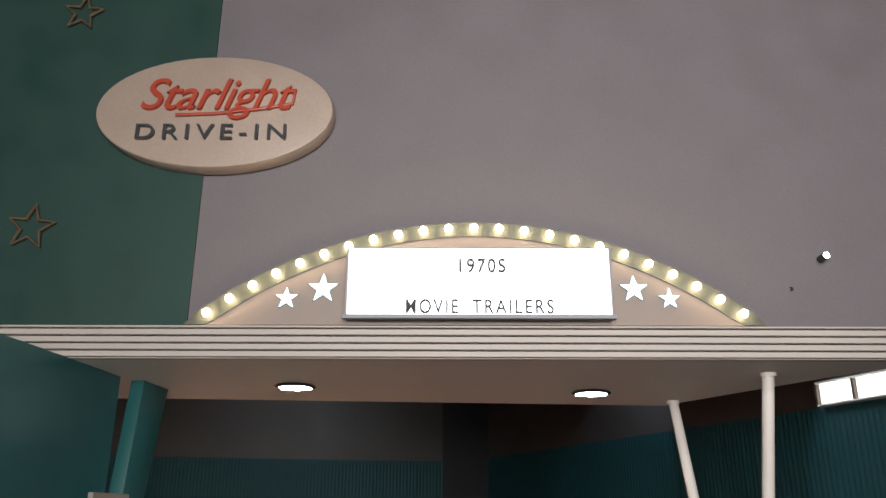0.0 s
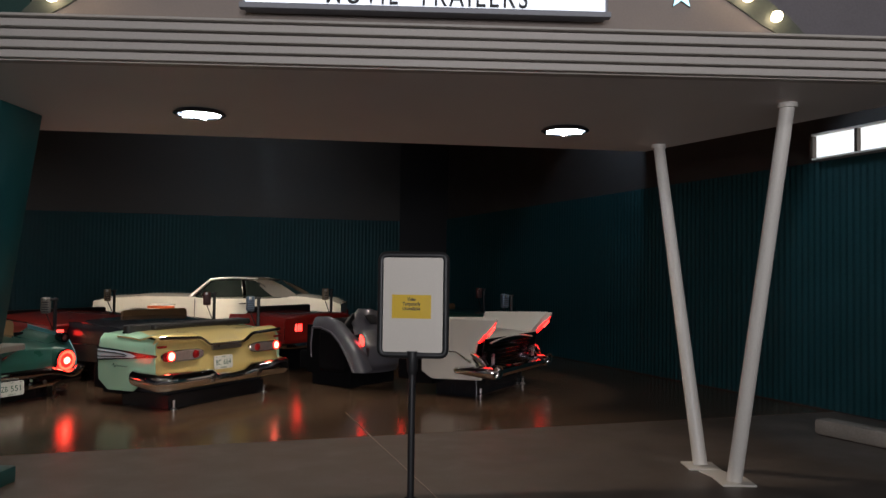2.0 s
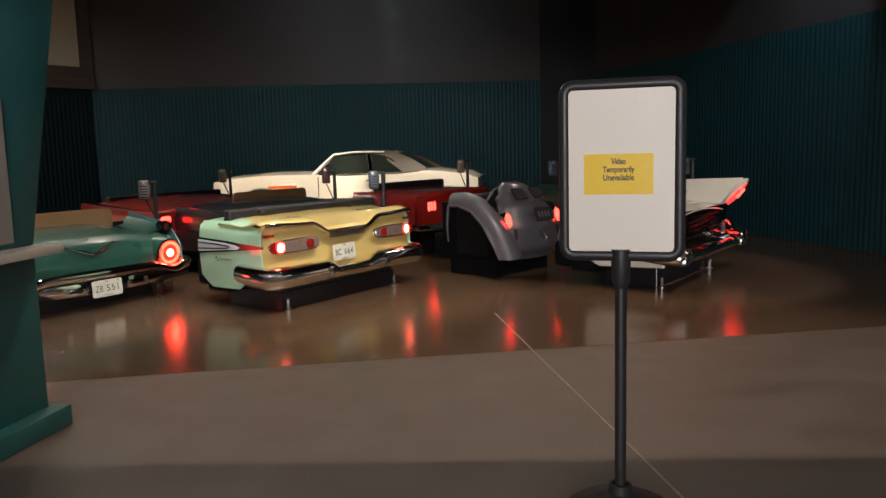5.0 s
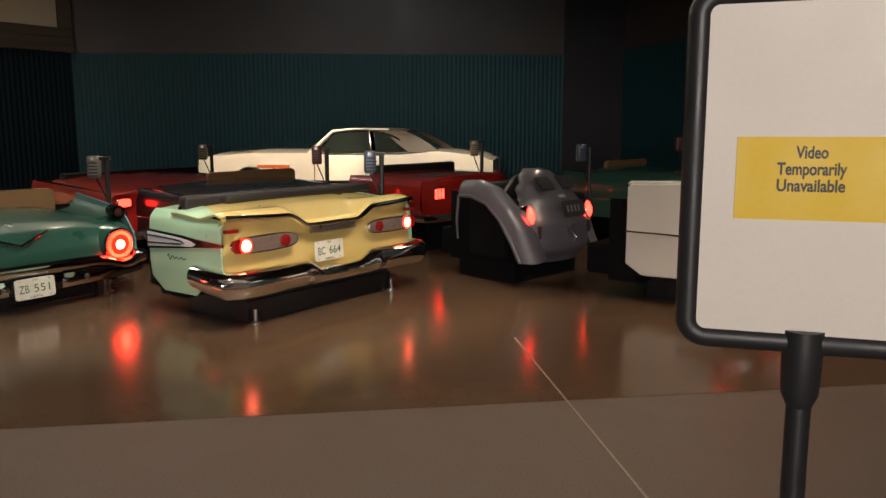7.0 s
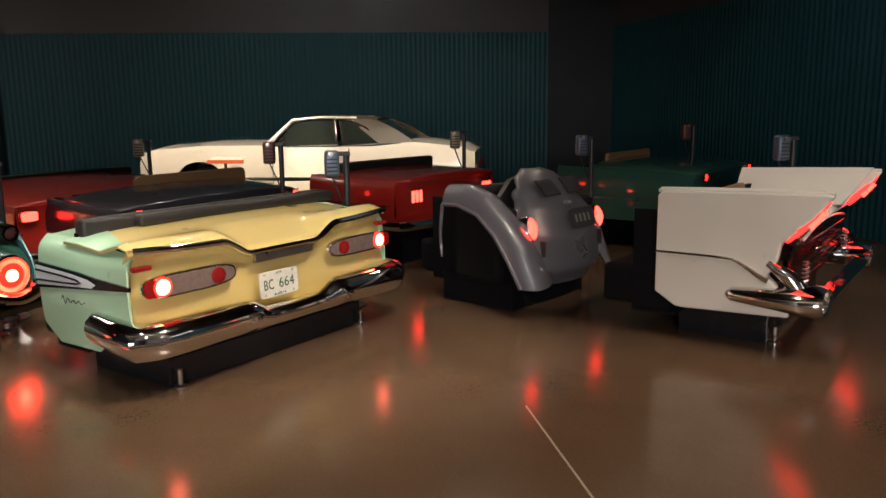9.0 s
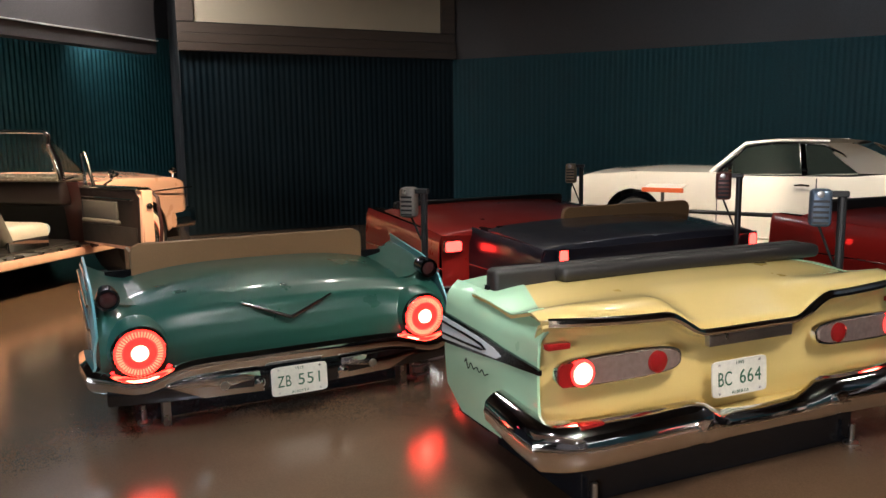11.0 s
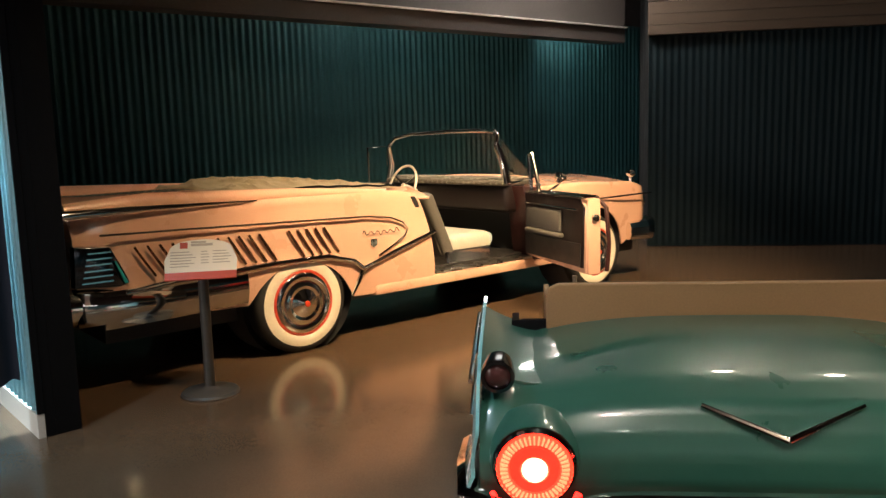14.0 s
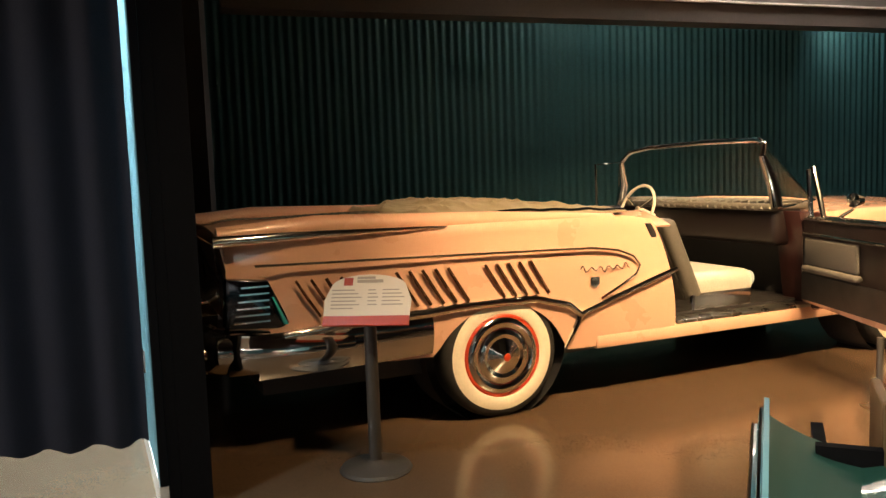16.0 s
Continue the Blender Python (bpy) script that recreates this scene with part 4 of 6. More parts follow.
def plain_tail(m, label, paint_mat, w, l, zb, zr, zf, lamps, board=0.0, lip=0.07, crown=0.03, plate_at=None, board_x=0.0):
    """A notchback tail: rear panel, deck, sides, slim bumper and lamps given as (x, z, w, h, material)."""
    root = empty("car_tail", m, label, "car", "car tails")
    hw = w / 2

    def deck(u, v):
        x = (u * 2 - 1) * hw
        a = abs(x) / hw
        prof = [(0.04, zb), (0.0, zb + 0.12), (0.01, zr - 0.08), (-0.02, zr - 0.02), (0.0, zr), (0.06, zr + 0.012), (l * 0.35, zr + (zf - zr) * 0.6), (l * 0.72, zf)]
        k = v * (len(prof) - 1)
        i = min(int(k), len(prof) - 2)
        t = k - i
        y, z = (prof[i][j] + (prof[i + 1][j] - prof[i][j]) * t for j in (0, 1))
        return (x, y + 0.05 * a ** 8, z + (crown * (1 - a * a) if v > 0.5 else 0) - 0.025 * a ** 12 * (v > 0.5))
    skin("rear_deck", deck, 30, 21, paint_mat, root)
    for s in (-1, 1):
        skin("side_panel", lambda u, v, s=s: (s * (hw + 0.01 + 0.025 * math.sin(math.pi * (0.2 + 0.7 * v)) - 0.03 * max(0, v - 0.9) * 6), 0.05 + u * (l - 0.05), zb - 0.02 + v * (zr + (zf - zr) * u * 0.9 - zb)), 16, 12, paint_mat, root)
        part("side_strip", tube([(s * (hw + 0.03), y, zb + 0.2) for y in (0.1, l * 0.5, l)], 0.007, 6), M_CHROME, root)
    for x, z, lw, lh, mat in lamps:
        rim = outline(ellipse(lw / 2 + 0.012, lh / 2 + 0.012, 24, 5), 0.02, on_face(x, z, -0.005), M_CHROME, "tail_lamp", root, "glowing red tail lamp", 0.004)
        outline(ellipse(lw / 2, lh / 2, 24, 5), 0.02, on_face(x, z, -0.012), mat, "lens", rim, "", 0.004)
    prof = [(0.0, -0.05), (0.04, -0.04), (0.055, 0), (0.04, 0.04), (0, 0.05), (-0.02, 0)]
    path = [(-hw - 0.03, 0.3, zb + 0.02, 0.9)] + [(-hw + w * i / 20, -0.06 + 0.05 * abs(i / 10 - 1) ** 6, zb + 0.02, 1) for i in range(21)] + [(hw + 0.03, 0.3, zb + 0.02, 0.9)]
    part("bumper", bumper_bar(prof, path), M_CHROME, root, "slim chrome bumper")
    if plate_at:
        plate(root, on_face(0, plate_at, -0.03), "")
    bench(root, w - 0.12, l * 0.72, l, zf, board, w * 0.66, lip, board_x)
    part("plinth", box(-hw * 0.8, 0.1, 0, hw * 0.8, l * 0.85, zb - 0.02, 0.01), M_VOID, root, "black base", smooth=False)
    return root


yellow_tail()
green_tail()
white_tail()
grey_tail()
tri = [(s * (0.57 + i * 0.055), 0.64, 0.036, 0.11, M_LENS_MID) for s in (-1, 1) for i in (-1, 0, 1)]
plain_tail(pose(-1.605, 14.07, 0, 0, 0, 62), "red car tail with triple bar lamps made into a bench", M_RED_CAR, 1.56, 1.15, 0.36, 0.80, 0.84, tri, 0, 0.09, 0.02, 0.45)
plain_tail(pose(-3.29, 12.56, 0, 0, 0, 66.5), "navy blue car tail with upright red lamps", M_NAVY, 1.86, 1.0, 0.30, 0.74, 0.80, [(s * 0.83, 0.675, 0.06, 0.085, M_LENS_MID) for s in (-1, 1)], 0.175, 0, board_x=0.30)
plain_tail(pose(-4.28, 12.72, 0, 0, 0, 66), "red car tail with wide rectangular lamps", M_RED_CAR, 1.84, 1.55, 0.30, 0.74, 0.84, [(-0.62, 0.655, 0.15, 0.085, M_LENS_MID), (-0.86, 0.645, 0.13, 0.075, M_LENS_MID), (0.62, 0.655, 0.15, 0.085, M_LENS_MID), (0.86, 0.645, 0.13, 0.075, M_LENS_MID)], 0, 0.05)
plain_tail(pose(1.16, 15.05, 0, 0, 0, 63.6), "dark green car tail standing by the wall", M_GREEN_CAR, 1.8, 1.5, 0.32, 0.80, 0.86, [(s * 0.76, 0.75, 0.05, 0.06, M_LENS) for s in (-1, 1)], 0.16, 0)
# ---- whole cars ----
def wheel(parent, x, y, side, r=0.355, white=True, name="wheel"):
    m = pose(x, y, r, 0, 90 * side, 0)
    t = part(name, lathe([(r * 0.62, -0.20), (r * 0.90, -0.20), (r * 0.985, -0.165), (r, -0.12), (r, -0.06), (r * 0.985, -0.03), (r * 0.93, -0.006), (r * 0.86, 0.0)], 48, m), M_RUBBER, parent, "black tyre")
    part("whitewall", lathe([(r * 0.86, 0.0), (r * 0.80, 0.006), (r * 0.70, 0.008), (r * 0.655, 0.0)], 48, m), M_WHITEWALL if white else M_RUBBER, t, "broad cream whitewall" if white else "")
    if white:
        part("red_ring", lathe([(r * 0.655, 0.0), (r * 0.63, 0.006), (r * 0.60, 0.004)], 48, m), M_RED, t, "red painted rim edge")
    part("hubcap", lathe([(r * 0.60, 0.004), (r * 0.57, 0.014), (r * 0.52, 0.016), (r * 0.47, 0.004), (r * 0.40, 0.006), (r * 0.34, 0.018), (r * 0.28, 0.012), (r * 0.22, 0.022), (r * 0.14, 0.034), (r * 0.08, 0.05), (0, 0.055)], 40, m), M_CHROME, t, "turned chrome hubcap")
    if white:
        part("hub_centre", lathe([(r * 0.065, 0.047), (r * 0.055, 0.058), (0, 0.060)], 20, m), M_RED, t, "small red hub centre")
    part("wheel_disc", lathe([(0, -0.15), (r * 0.64, -0.15), (r * 0.64, -0.02)], 32, m), M_BLACK, t)
    return t


def arch(y, y0, r, base, top):
    """Bottom edge of a side panel that clears a wheel at y0."""
    d = abs(y - y0)
    if d >= r:
        return base
    return max(base, top - r + math.sqrt(r * r - d * d))


def white_coupe():
    root = empty("coupe_car", pose(-4.08, 17.43, 0, 0, 0, 93.1), "white two-door coupe with a tan vinyl roof", "car")
    hw = 0.90
    belt = [(-2.33, 0.86), (-2.1, 0.95), (-1.5, 1.0), (-0.9, 0.96), (0.0, 0.95), (0.5, 0.97), (1.3, 0.97), (2.0, 0.93), (2.30, 0.87)]
    plan = [(-2.35, 0.76), (-2.2, 0.84), (-1.6, 0.90), (0, 0.89), (1.6, 0.90), (2.15, 0.85), (2.35, 0.76)]
    for s in (-1, 1):
        def side(u, v, s=s):
            y = -2.33 + u * 4.66
            zb = max(arch(y, -1.33, 0.40, 0.22, 0.77), arch(y, 1.41, 0.40, 0.22, 0.77))
            zt = ease(belt, y)
            z = zb + (zt - zb) * v
            crease = 0.025 * math.sin(math.pi * min(1, max(0, (z - 0.2) / 0.75)))
            return (s * (ease(plan, y) - 0.03 + crease * 1.4 - 0.05 * max(0, v - 0.85) ** 2 * 40 * 0.3), y, z)
        skin("body_side", side, 96, 14, M_WHITE_CAR, root, "white painted body side")
        part("door_seam", box(s * 0.885, 0.38, 0.30, s * 0.908, 0.388, 0.94), M_BLACK, root, smooth=False)
        part("door_seam", box(s * 0.885, -0.67, 0.30, s * 0.908, -0.662, 0.94), M_BLACK, root, smooth=False)
        part("door_handle", tube([(s * 0.915, -0.45, 0.86), (s * 0.93, -0.52, 0.865), (s * 0.915, -0.6, 0.86)], 0.012, 8), M_CHROME, root, "chrome door handle")
        # side windows with chrome frames
        glass = [(0.38, 0.97), (0.15, 1.27), (-0.05, 1.30), (-0.42, 1.31), (-0.50, 0.98)]
        quarter = [(-0.56, 0.98), (-0.49, 1.30), (-0.68, 1.29), (-0.88, 1.19), (-1.00, 1.08), (-1.05, 0.99)]
        for pts in (glass, quarter):
            bm = bmesh.new()
            lean = lambda z: s * (0.84 - (z - 0.95) * 0.55)
            a = [bm.verts.new((lean(z), y, z)) for y, z in pts]
            b = [bm.verts.new((lean(z) - s * 0.012, y, z)) for y, z in pts]
            bm.faces.new(a), bm.faces.new(b[::-1])
            for i in range(len(pts)):
                j = (i + 1) % len(pts)
                bm.faces.new((a[i], a[j], b[j], b[i]))
            pane = part("side_window", bm, M_TINT, root, "dark side window", smooth=False)
            part("window_frame", tube([(lean(z) + s * 0.004, y, z) for y, z in pts], 0.012, 8, closed=True), M_CHROME, pane, "chrome window frame")
        part("mirror", lathe([(0.0, -0.05), (0.045, -0.04), (0.055, 0.0), (0.0, 0.004)], 20, pose(s * 0.95, 0.2, 1.03, 90, 0, 0)), M_CHROME, root, "round chrome door mirror")
        for y in (-1.33, 1.41):
            wheel(root, s * 0.86, y, s, 0.33, False)
            part("wheel_well", lathe([(0.0, 0), (0.36, 0), (0.36, 0.3)], 28, pose(s * 0.52, y, 0.35, 0, 90 * s, 0)), M_BLACK, root)
        part("rocker", box(s * 0.80, -1.0, 0.17, s * 0.87, 1.05, 0.26, 0.02), M_WHITE_CAR, root)
    deck = lambda y0, y1, e: (lambda u, v: ((u * 2 - 1) * (ease(plan, y0 + (y1 - y0) * v) - 0.045), y0 + (y1 - y0) * v, ease(belt, y0 + (y1 - y0) * v) + e * (1 - (u * 2 - 1) ** 2) + 0.010))
    skin("bonnet", deck(0.42, 2.31, 0.05), 24, 20, M_WHITE_CAR, root, "white painted bonnet")
    skin("boot_lid", deck(-2.33, -1.35, 0.03), 24, 14, M_WHITE_CAR, root, "white painted boot lid")
    roof = lambda u, v: ((u * 2 - 1) * (0.62 - 0.02 * math.sin(v * 3)), 0.18 - v * 1.15, 1.30 + 0.04 * math.sin(math.pi * min(1, v * 0.9 + 0.1)) + 0.03 * (1 - (u * 2 - 1) ** 2) - 0.02 * abs(u * 2 - 1) ** 6)
    skin("vinyl_roof", roof, 20, 14, M_ROOF, root, "tan vinyl covered roof")
    skin("windscreen", lambda u, v: ((u * 2 - 1) * (0.80 - 0.19 * v), 0.52 - 0.35 * v + 0.06 * (1 - (u * 2 - 1) ** 2) * (1 - v), 0.97 + 0.33 * v), 16, 8, M_TINT, root, "dark raked windscreen")
    skin("rear_window", lambda u, v: ((u * 2 - 1) * (0.60 + 0.02 * v), -0.95 - 0.58 * v, 1.315 - 0.33 * v), 14, 8, M_TINT, root, "sloping rear window")
    for s in (-1, 1):
        sail = lambda u, v, s=s: (s * (0.60 + 0.245 * v + 0.02 * math.sin(math.pi * v)), (-0.62 - 0.36 * u) * (1 - v) + (-1.06 - 0.52 * u) * v, (1.315 - 0.01 * u) * (1 - v) + (0.985 + 0.012 * (1 - u)) * v + 0.03 * math.sin(math.pi * v) * u)
        skin("sail_panel", sail, 10, 10, M_ROOF, root, "tan vinyl sail panel")
        part("screen_pillar", tube([(s * 0.80, 0.50, 0.97), (s * 0.70, 0.32, 1.15), (s * 0.62, 0.16, 1.31), (s * 0.615, -0.2, 1.345), (s * 0.61, -0.72, 1.335)], [0.034, 0.032, 0.026, 0.016, 0.014], 10), M_TRIM, root, "bright windscreen pillar")
        part("headlamp", lathe([(0.09, -0.02), (0.10, 0.02), (0.085, 0.03), (0, 0.045)], 24, pose(s * 0.60, 2.33, 0.68, -90, 0, 0)), M_LENS_CLEAR, root, "round headlamp")
        part("tail_lamp", box(s * 0.55 - 0.14, -2.37, 0.62, s * 0.55 + 0.14, -2.34, 0.72, 0.01), M_LENS_DIM, root)
    for y, d in ((2.33, 1), (-2.33, -1)):
        skin("end_panel", lambda u, v, y=y, d=d: ((u * 2 - 1) * 0.76, y + d * 0.015 * (1 - (u * 2 - 1) ** 2), 0.30 + v * 0.57), 10, 6, M_WHITE_CAR if d < 0 else M_CHROME_DARK, root)
        part("bumper", tube([(-0.86, y - d * 0.12, 0.42), (-0.78, y + d * 0.06, 0.42), (0, y + d * 0.09, 0.42), (0.78, y + d * 0.06, 0.42), (0.86, y - d * 0.12, 0.42)], 0.06, 12), M_CHROME, root, "chrome bumper")
    part("underbody", box(-0.75, -2.2, 0.2, 0.75, 2.2, 0.5), M_BLACK, root, smooth=False)
    part("cabin_floor", box(-0.7, -1.2, 0.5, 0.7, 0.6, 0.94), M_BLACK, root, smooth=False)


M_ROOF = material("tan_vinyl", (0.066, 0.053, 0.038), 0.5, vary=0.1, scale=6, fine=150, bump=0.08)


def pink_convertible():
    """Origin on the floor under the rear axle; y forward."""
    root = empty("convertible_car", PINK_POSE, "pink open convertible with its passenger door open", "car")
    hw = 1.0
    belt = [(-1.62, 1.06), (-1.3, 1.085), (0.0, 1.09), (0.8, 1.085), (1.15, 1.045), (2.3, 1.02), (3.0, 1.03), (3.8, 1.00), (4.15, 0.94)]
    plan = [(-1.65, 0.93), (-1.2, 0.985), (0, 1.0), (2.0, 1.0), (3.2, 0.99), (4.0, 0.94), (4.2, 0.86)]

    def flank(y0, y1, s, n):
        def side(u, v):
            y = y0 + u * (y1 - y0 - (0.15 * v ** 2 if y1 < 2 else 0))
            zb = ease([(-1.65, 0.60), (-1.2, 0.55), (-0.6, 0.40), (0.6, 0.33), (3, 0.32), (3.6, 0.36), (4.2, 0.62)], y)
            zb = max(zb, arch(y, 0.0, 0.44, 0.3, 0.64), arch(y, 3.22, 0.46, 0.3, 0.78))
            zt = ease(belt, y)
            z = zb + (zt - zb) * v
            f = 0.03 * math.sin(math.pi * min(1, max(0, (z - 0.3) / 0.72)))
            return (s * (ease(plan, y) - 0.025 + f - 0.09 * max(0, v - 0.9) ** 2 * 60 * 0.4), y, z)
        skin("body_side", side, n, 26, M_PINK, root, "pink painted body side")
    flank(-1.62, 1.20, 1, 70)
    flank(2.40, 4.15, 1, 50)
    flank(-1.62, 4.15, -1, 120)
    # inner cut edge of the quarter panel and jambs round the open doorway
    part("door_jamb", prism([(1.14, 0.36), (1.185, 0.36), (1.16, 0.70), (1.06, 0.98), (1.03, 1.03), (0.99, 1.03), (1.10, 0.70)], 0, 0.18, RIGHT @ pose(0, 0, 0.805), 0.008), M_VINYL, root, "dark door jamb")
    part("front_jamb", prism([(2.34, 0.36), (2.46, 0.36), (2.44, 1.02), (2.22, 1.04), (2.28, 0.8)], -0.02, 0.22, RIGHT @ pose(0, 0, 0.77), 0.01), M_MAROON, root, "maroon painted front door jamb")
    part("rocker", box(0.86, 0.62, 0.31, 0.99, 2.9, 0.40, 0.02), M_PINK, root, "pink sill below the door")
    part("sill_plate", box(0.70, 1.22, 0.395, 0.985, 2.42, 0.418, 0.006), M_STEEL, root, "worn metal sill plate", smooth=False)
    # decks
    top = lambda y0, y1, e, inset: (lambda u, v: ((u * 2 - 1) * (ease(plan, y0 + (y1 - y0) * v) - inset), y0 + (y1 - y0) * v, ease(belt, y0 + (y1 - y0) * v) + e * (1 - abs(u * 2 - 1) ** 2.2) - 0.005))
    skin("boot_lid", top(-1.62, -0.05, 0.06, 0.05), 30, 24, M_PINK, root, "pink painted boot lid")
    skin("bonnet", top(2.42, 4.13, 0.07, 0.05), 30, 24, M_PINK, root, "pink painted bonnet")
    for s in (-1, 1):
        part("fender_ridge", tube([(s * 0.88, -1.66, 1.09), (s * 0.88, -1.0, 1.12), (s * 0.89, 0, 1.10), (s * 0.90, 0.8, 1.07)], [0.055, 0.06, 0.05, 0.03], 14), M_PINK, root, "pink fender ridge")
        skin("shoulder", lambda u, v, s=s: (s * (0.66 + 0.31 * v), -0.1 + u * 1.28, 1.09 - 0.05 * v * v - 0.03 * u * v), 14, 8, M_PINK, root)
        part("fender_chrome", tube([(s * 0.965, -1.70, 1.075), (s * 0.975, -1.2, 1.085), (s * 0.97, -0.30, 1.085)], [0.030, 0.024, 0.005], 10), M_CHROME, root, "chrome strip on top of the fender")
        part("front_crease", tube([(s * 1.005, y, 0.83 + 0.01 * y) for y in (2.45, 3.0, 3.6, 4.1)], 0.008, 8), M_CHROME_DARK, root)
    skin("tail_panel", lambda u, v: ((u * 2 - 1) * 0.92, -1.62 + 0.12 * (1 - v) - 0.03 * v, 0.55 + v * 0.49), 14, 10, M_PINK, root)
    m = RIGHT @ pose(0, 0, 1.012)
    # upper strip, loop and lower sweep on the flank
    loop = [(-1.45, 0.955), (-0.8, 0.945), (0.2, 0.922), (0.58, 0.912), (0.76, 0.888), (0.87, 0.845), (0.915, 0.79), (0.89, 0.74), (0.80, 0.69), (0.64, 0.615)]
    part("side_strip", tube([tuple(m @ Vector((y, z, 0.004))) for y, z in loop], 0.008, 8), M_CHROME, root, "chrome strip round the side cove")
    sweep = [(-1.28, 0.60, 0.03), (-0.9, 0.63, 0.035), (-0.45, 0.64, 0.035), (-0.2, 0.655, 0.03), (0.2, 0.655, 0.03), (0.42, 0.60, 0.03), (0.50, 0.535, 0.028), (0.62, 0.575, 0.022), (0.80, 0.63, 0.026), (1.0, 0.69, 0.028), (1.19, 0.745, 0.02)]
    part("sweep_moulding", tube([tuple(m @ Vector((y, z, 0.0))) for y, z, r in sweep], [r * 0.8 for _, _, r in sweep], 10), M_CHROME, root, "bright sweep moulding over the wheel")
    part("arch_spear", tube([tuple(m @ Vector(p)) for p in ((0.50, 0.53, 0), (0.45, 0.44, 0), (0.40, 0.35, -0.01))], [0.02, 0.016, 0.008], 8), M_CHROME, root)
    # chrome lower quarter ahead of the bumper
    skin("quarter_chrome", lambda u, v: (1.045 - 0.10 * (v - 0.55) ** 2 - 0.012 * u, -1.46 + u * 1.04, 0.40 + 0.02 * u * u + v * (0.225 - 0.0 * u)), 12, 10, M_CHROME, root, "chrome lower quarter panel")
    back = lambda y: y if y > -1 else -1 + (y + 1) / 0.72
    for g, n, d in ((-1.13, 4, 0.076), (-0.61, 5, 0.073), (-0.10, 5, 0.070)):
        for i in range(n):
            y = g + i * d
            strip = lambda o, h: [tuple(m @ Vector((back(y + o + a), z, h + b))) for a, z, b in ((0.0, 0.868, 0.0), (0.055, 0.775, 0.004), (0.115, 0.682, 0.0))]
            part("louvre", tube(strip(0, -0.001), [0.009, 0.010, 0.009], 8), M_LOUVRE, root, "slanting bronze louvre strip")
    pts = [(0.50 + 0.0052 * i, 0.79 + (0.022 if i % 28 < 8 else 0.010) * math.sin(i * 0.55)) for i in range(66)]
    part("script_badge", tube([tuple(m @ Vector((y, z, 0.006))) for y, z in pts], 0.004, 6), M_CHROME, root, "small chrome script")
    outline([(0.60 + x, 0.715 + y) for x, y in ((-0.03, 0.03), (0.03, 0.03), (0.03, -0.015), (0, -0.035), (-0.03, -0.015))], 0.008, m, M_CHROME, "crest_badge", root, "chrome crest", 0.002)
    # tail lamp block and bumper at the rear corner
    for s in (-1, 1):
        part("lamp_block", prism([(-1.66, 0.66), (-1.30, 0.64), (-1.22, 0.66), (-1.36, 0.88), (-1.64, 0.90)], -0.06, 0.02, (RIGHT if s > 0 else LEFT @ Matrix.Diagonal((-1, 1, 1, 1))) @ pose(0, 0, 0.97), 0.01), M_CHROME_DARK, root, "ribbed tail lamp block")
        for i in range(6):
            part("lamp_fin", box(s * 0.985 - 0.01, -1.60 + i * 0.012, 0.68 + i * 0.034, s * 0.985 + 0.012, -1.36 - 0.0 * i, 0.688 + i * 0.034), M_CHROME, root, smooth=False)
        part("teal_lens", prism([(-1.275, 0.66), (-1.24, 0.66), (-1.33, 0.80), (-1.345, 0.80)], 0, 0.012, (RIGHT if s > 0 else LEFT @ Matrix.Diagonal((-1, 1, 1, 1))) @ pose(0, 0, 0.995), 0.003), M_TEAL_LENS, root, "turquoise side lens")
        pod = part("bumper_pod", lathe([(0, -0.06), (0.06, -0.05), (0.10, 0.0), (0.115, 0.07), (0.115, 0.42), (0.0, 0.42)], 30, pose(s * 0.90, -1.78, 0.54, -90, 0, 0)), M_CHROME, root, "round chrome bumper end")
        part("pod_lens", lathe([(0, 0.0), (0.05, 0.004), (0.07, 0.02)], 20, pose(s * 0.90, -1.85, 0.54, -90, 0, 0)), M_LENS_CLEAR, pod)
        part("bumper_ball", lathe([(0, -0.10), (0.045, -0.09), (0.078, -0.055), (0.09, 0.0), (0.085, 0.04), (0.10, 0.05), (0.10, 0.08), (0.0, 0.09)], 14, pose(s * 0.985, -1.72, 0.54, 0, 90 * s, 0) @ pose(0, 0, 0, 0, 180, 0)), M_CHROME, pod, "faceted chrome bumper end lamp", smooth=False)
    path = [(-0.98, -1.2, 0.53, 1.0), (-0.99, -1.5, 0.53, 1.1)] + [(-0.95 + 1.9 * i / 20, -1.72 + 0.1 * abs(i / 10 - 1) ** 4, 0.53, 1.2) for i in range(21)] + [(0.99, -1.5, 0.53, 1.1), (1.0, -1.15, 0.525, 0.95), (1.0, -0.85, 0.52, 0.85)]
    part("rear_bumper", bumper_bar([(0.0, -0.09), (0.03, -0.085), (0.055, -0.03), (0.055, 0.03), (0.03, 0.085), (0, 0.09), (-0.03, 0)], path), M_CHROME, root, "deep chrome rear bumper")
    path = [(0.97, 3.75, 0.50, 0.9), (0.99, 4.0, 0.50, 1.0)] + [(0.93 - 1.86 * i / 18, 4.28 - 0.12 * abs(i / 9 - 1) ** 4, 0.50, 1.2) for i in range(19)] + [(-0.99, 4.0, 0.5, 1.0), (-0.97, 3.75, 0.5, 0.9)]
    part("front_bumper", bumper_bar([(0.0, -0.10), (0.04, -0.09), (0.06, -0.03), (0.05, 0.0), (0.06, 0.03), (0.04, 0.09), (0, 0.10), (-0.03, 0)], path), M_CHROME, root, "double chrome front bumper")
    skin("nose_panel", lambda u, v: ((u * 2 - 1) * 0.86, 4.14 + 0.06 * (1 - (u * 2 - 1) ** 2), 0.55 + v * 0.39), 12, 8, M_CHROME, root, "chrome grille")
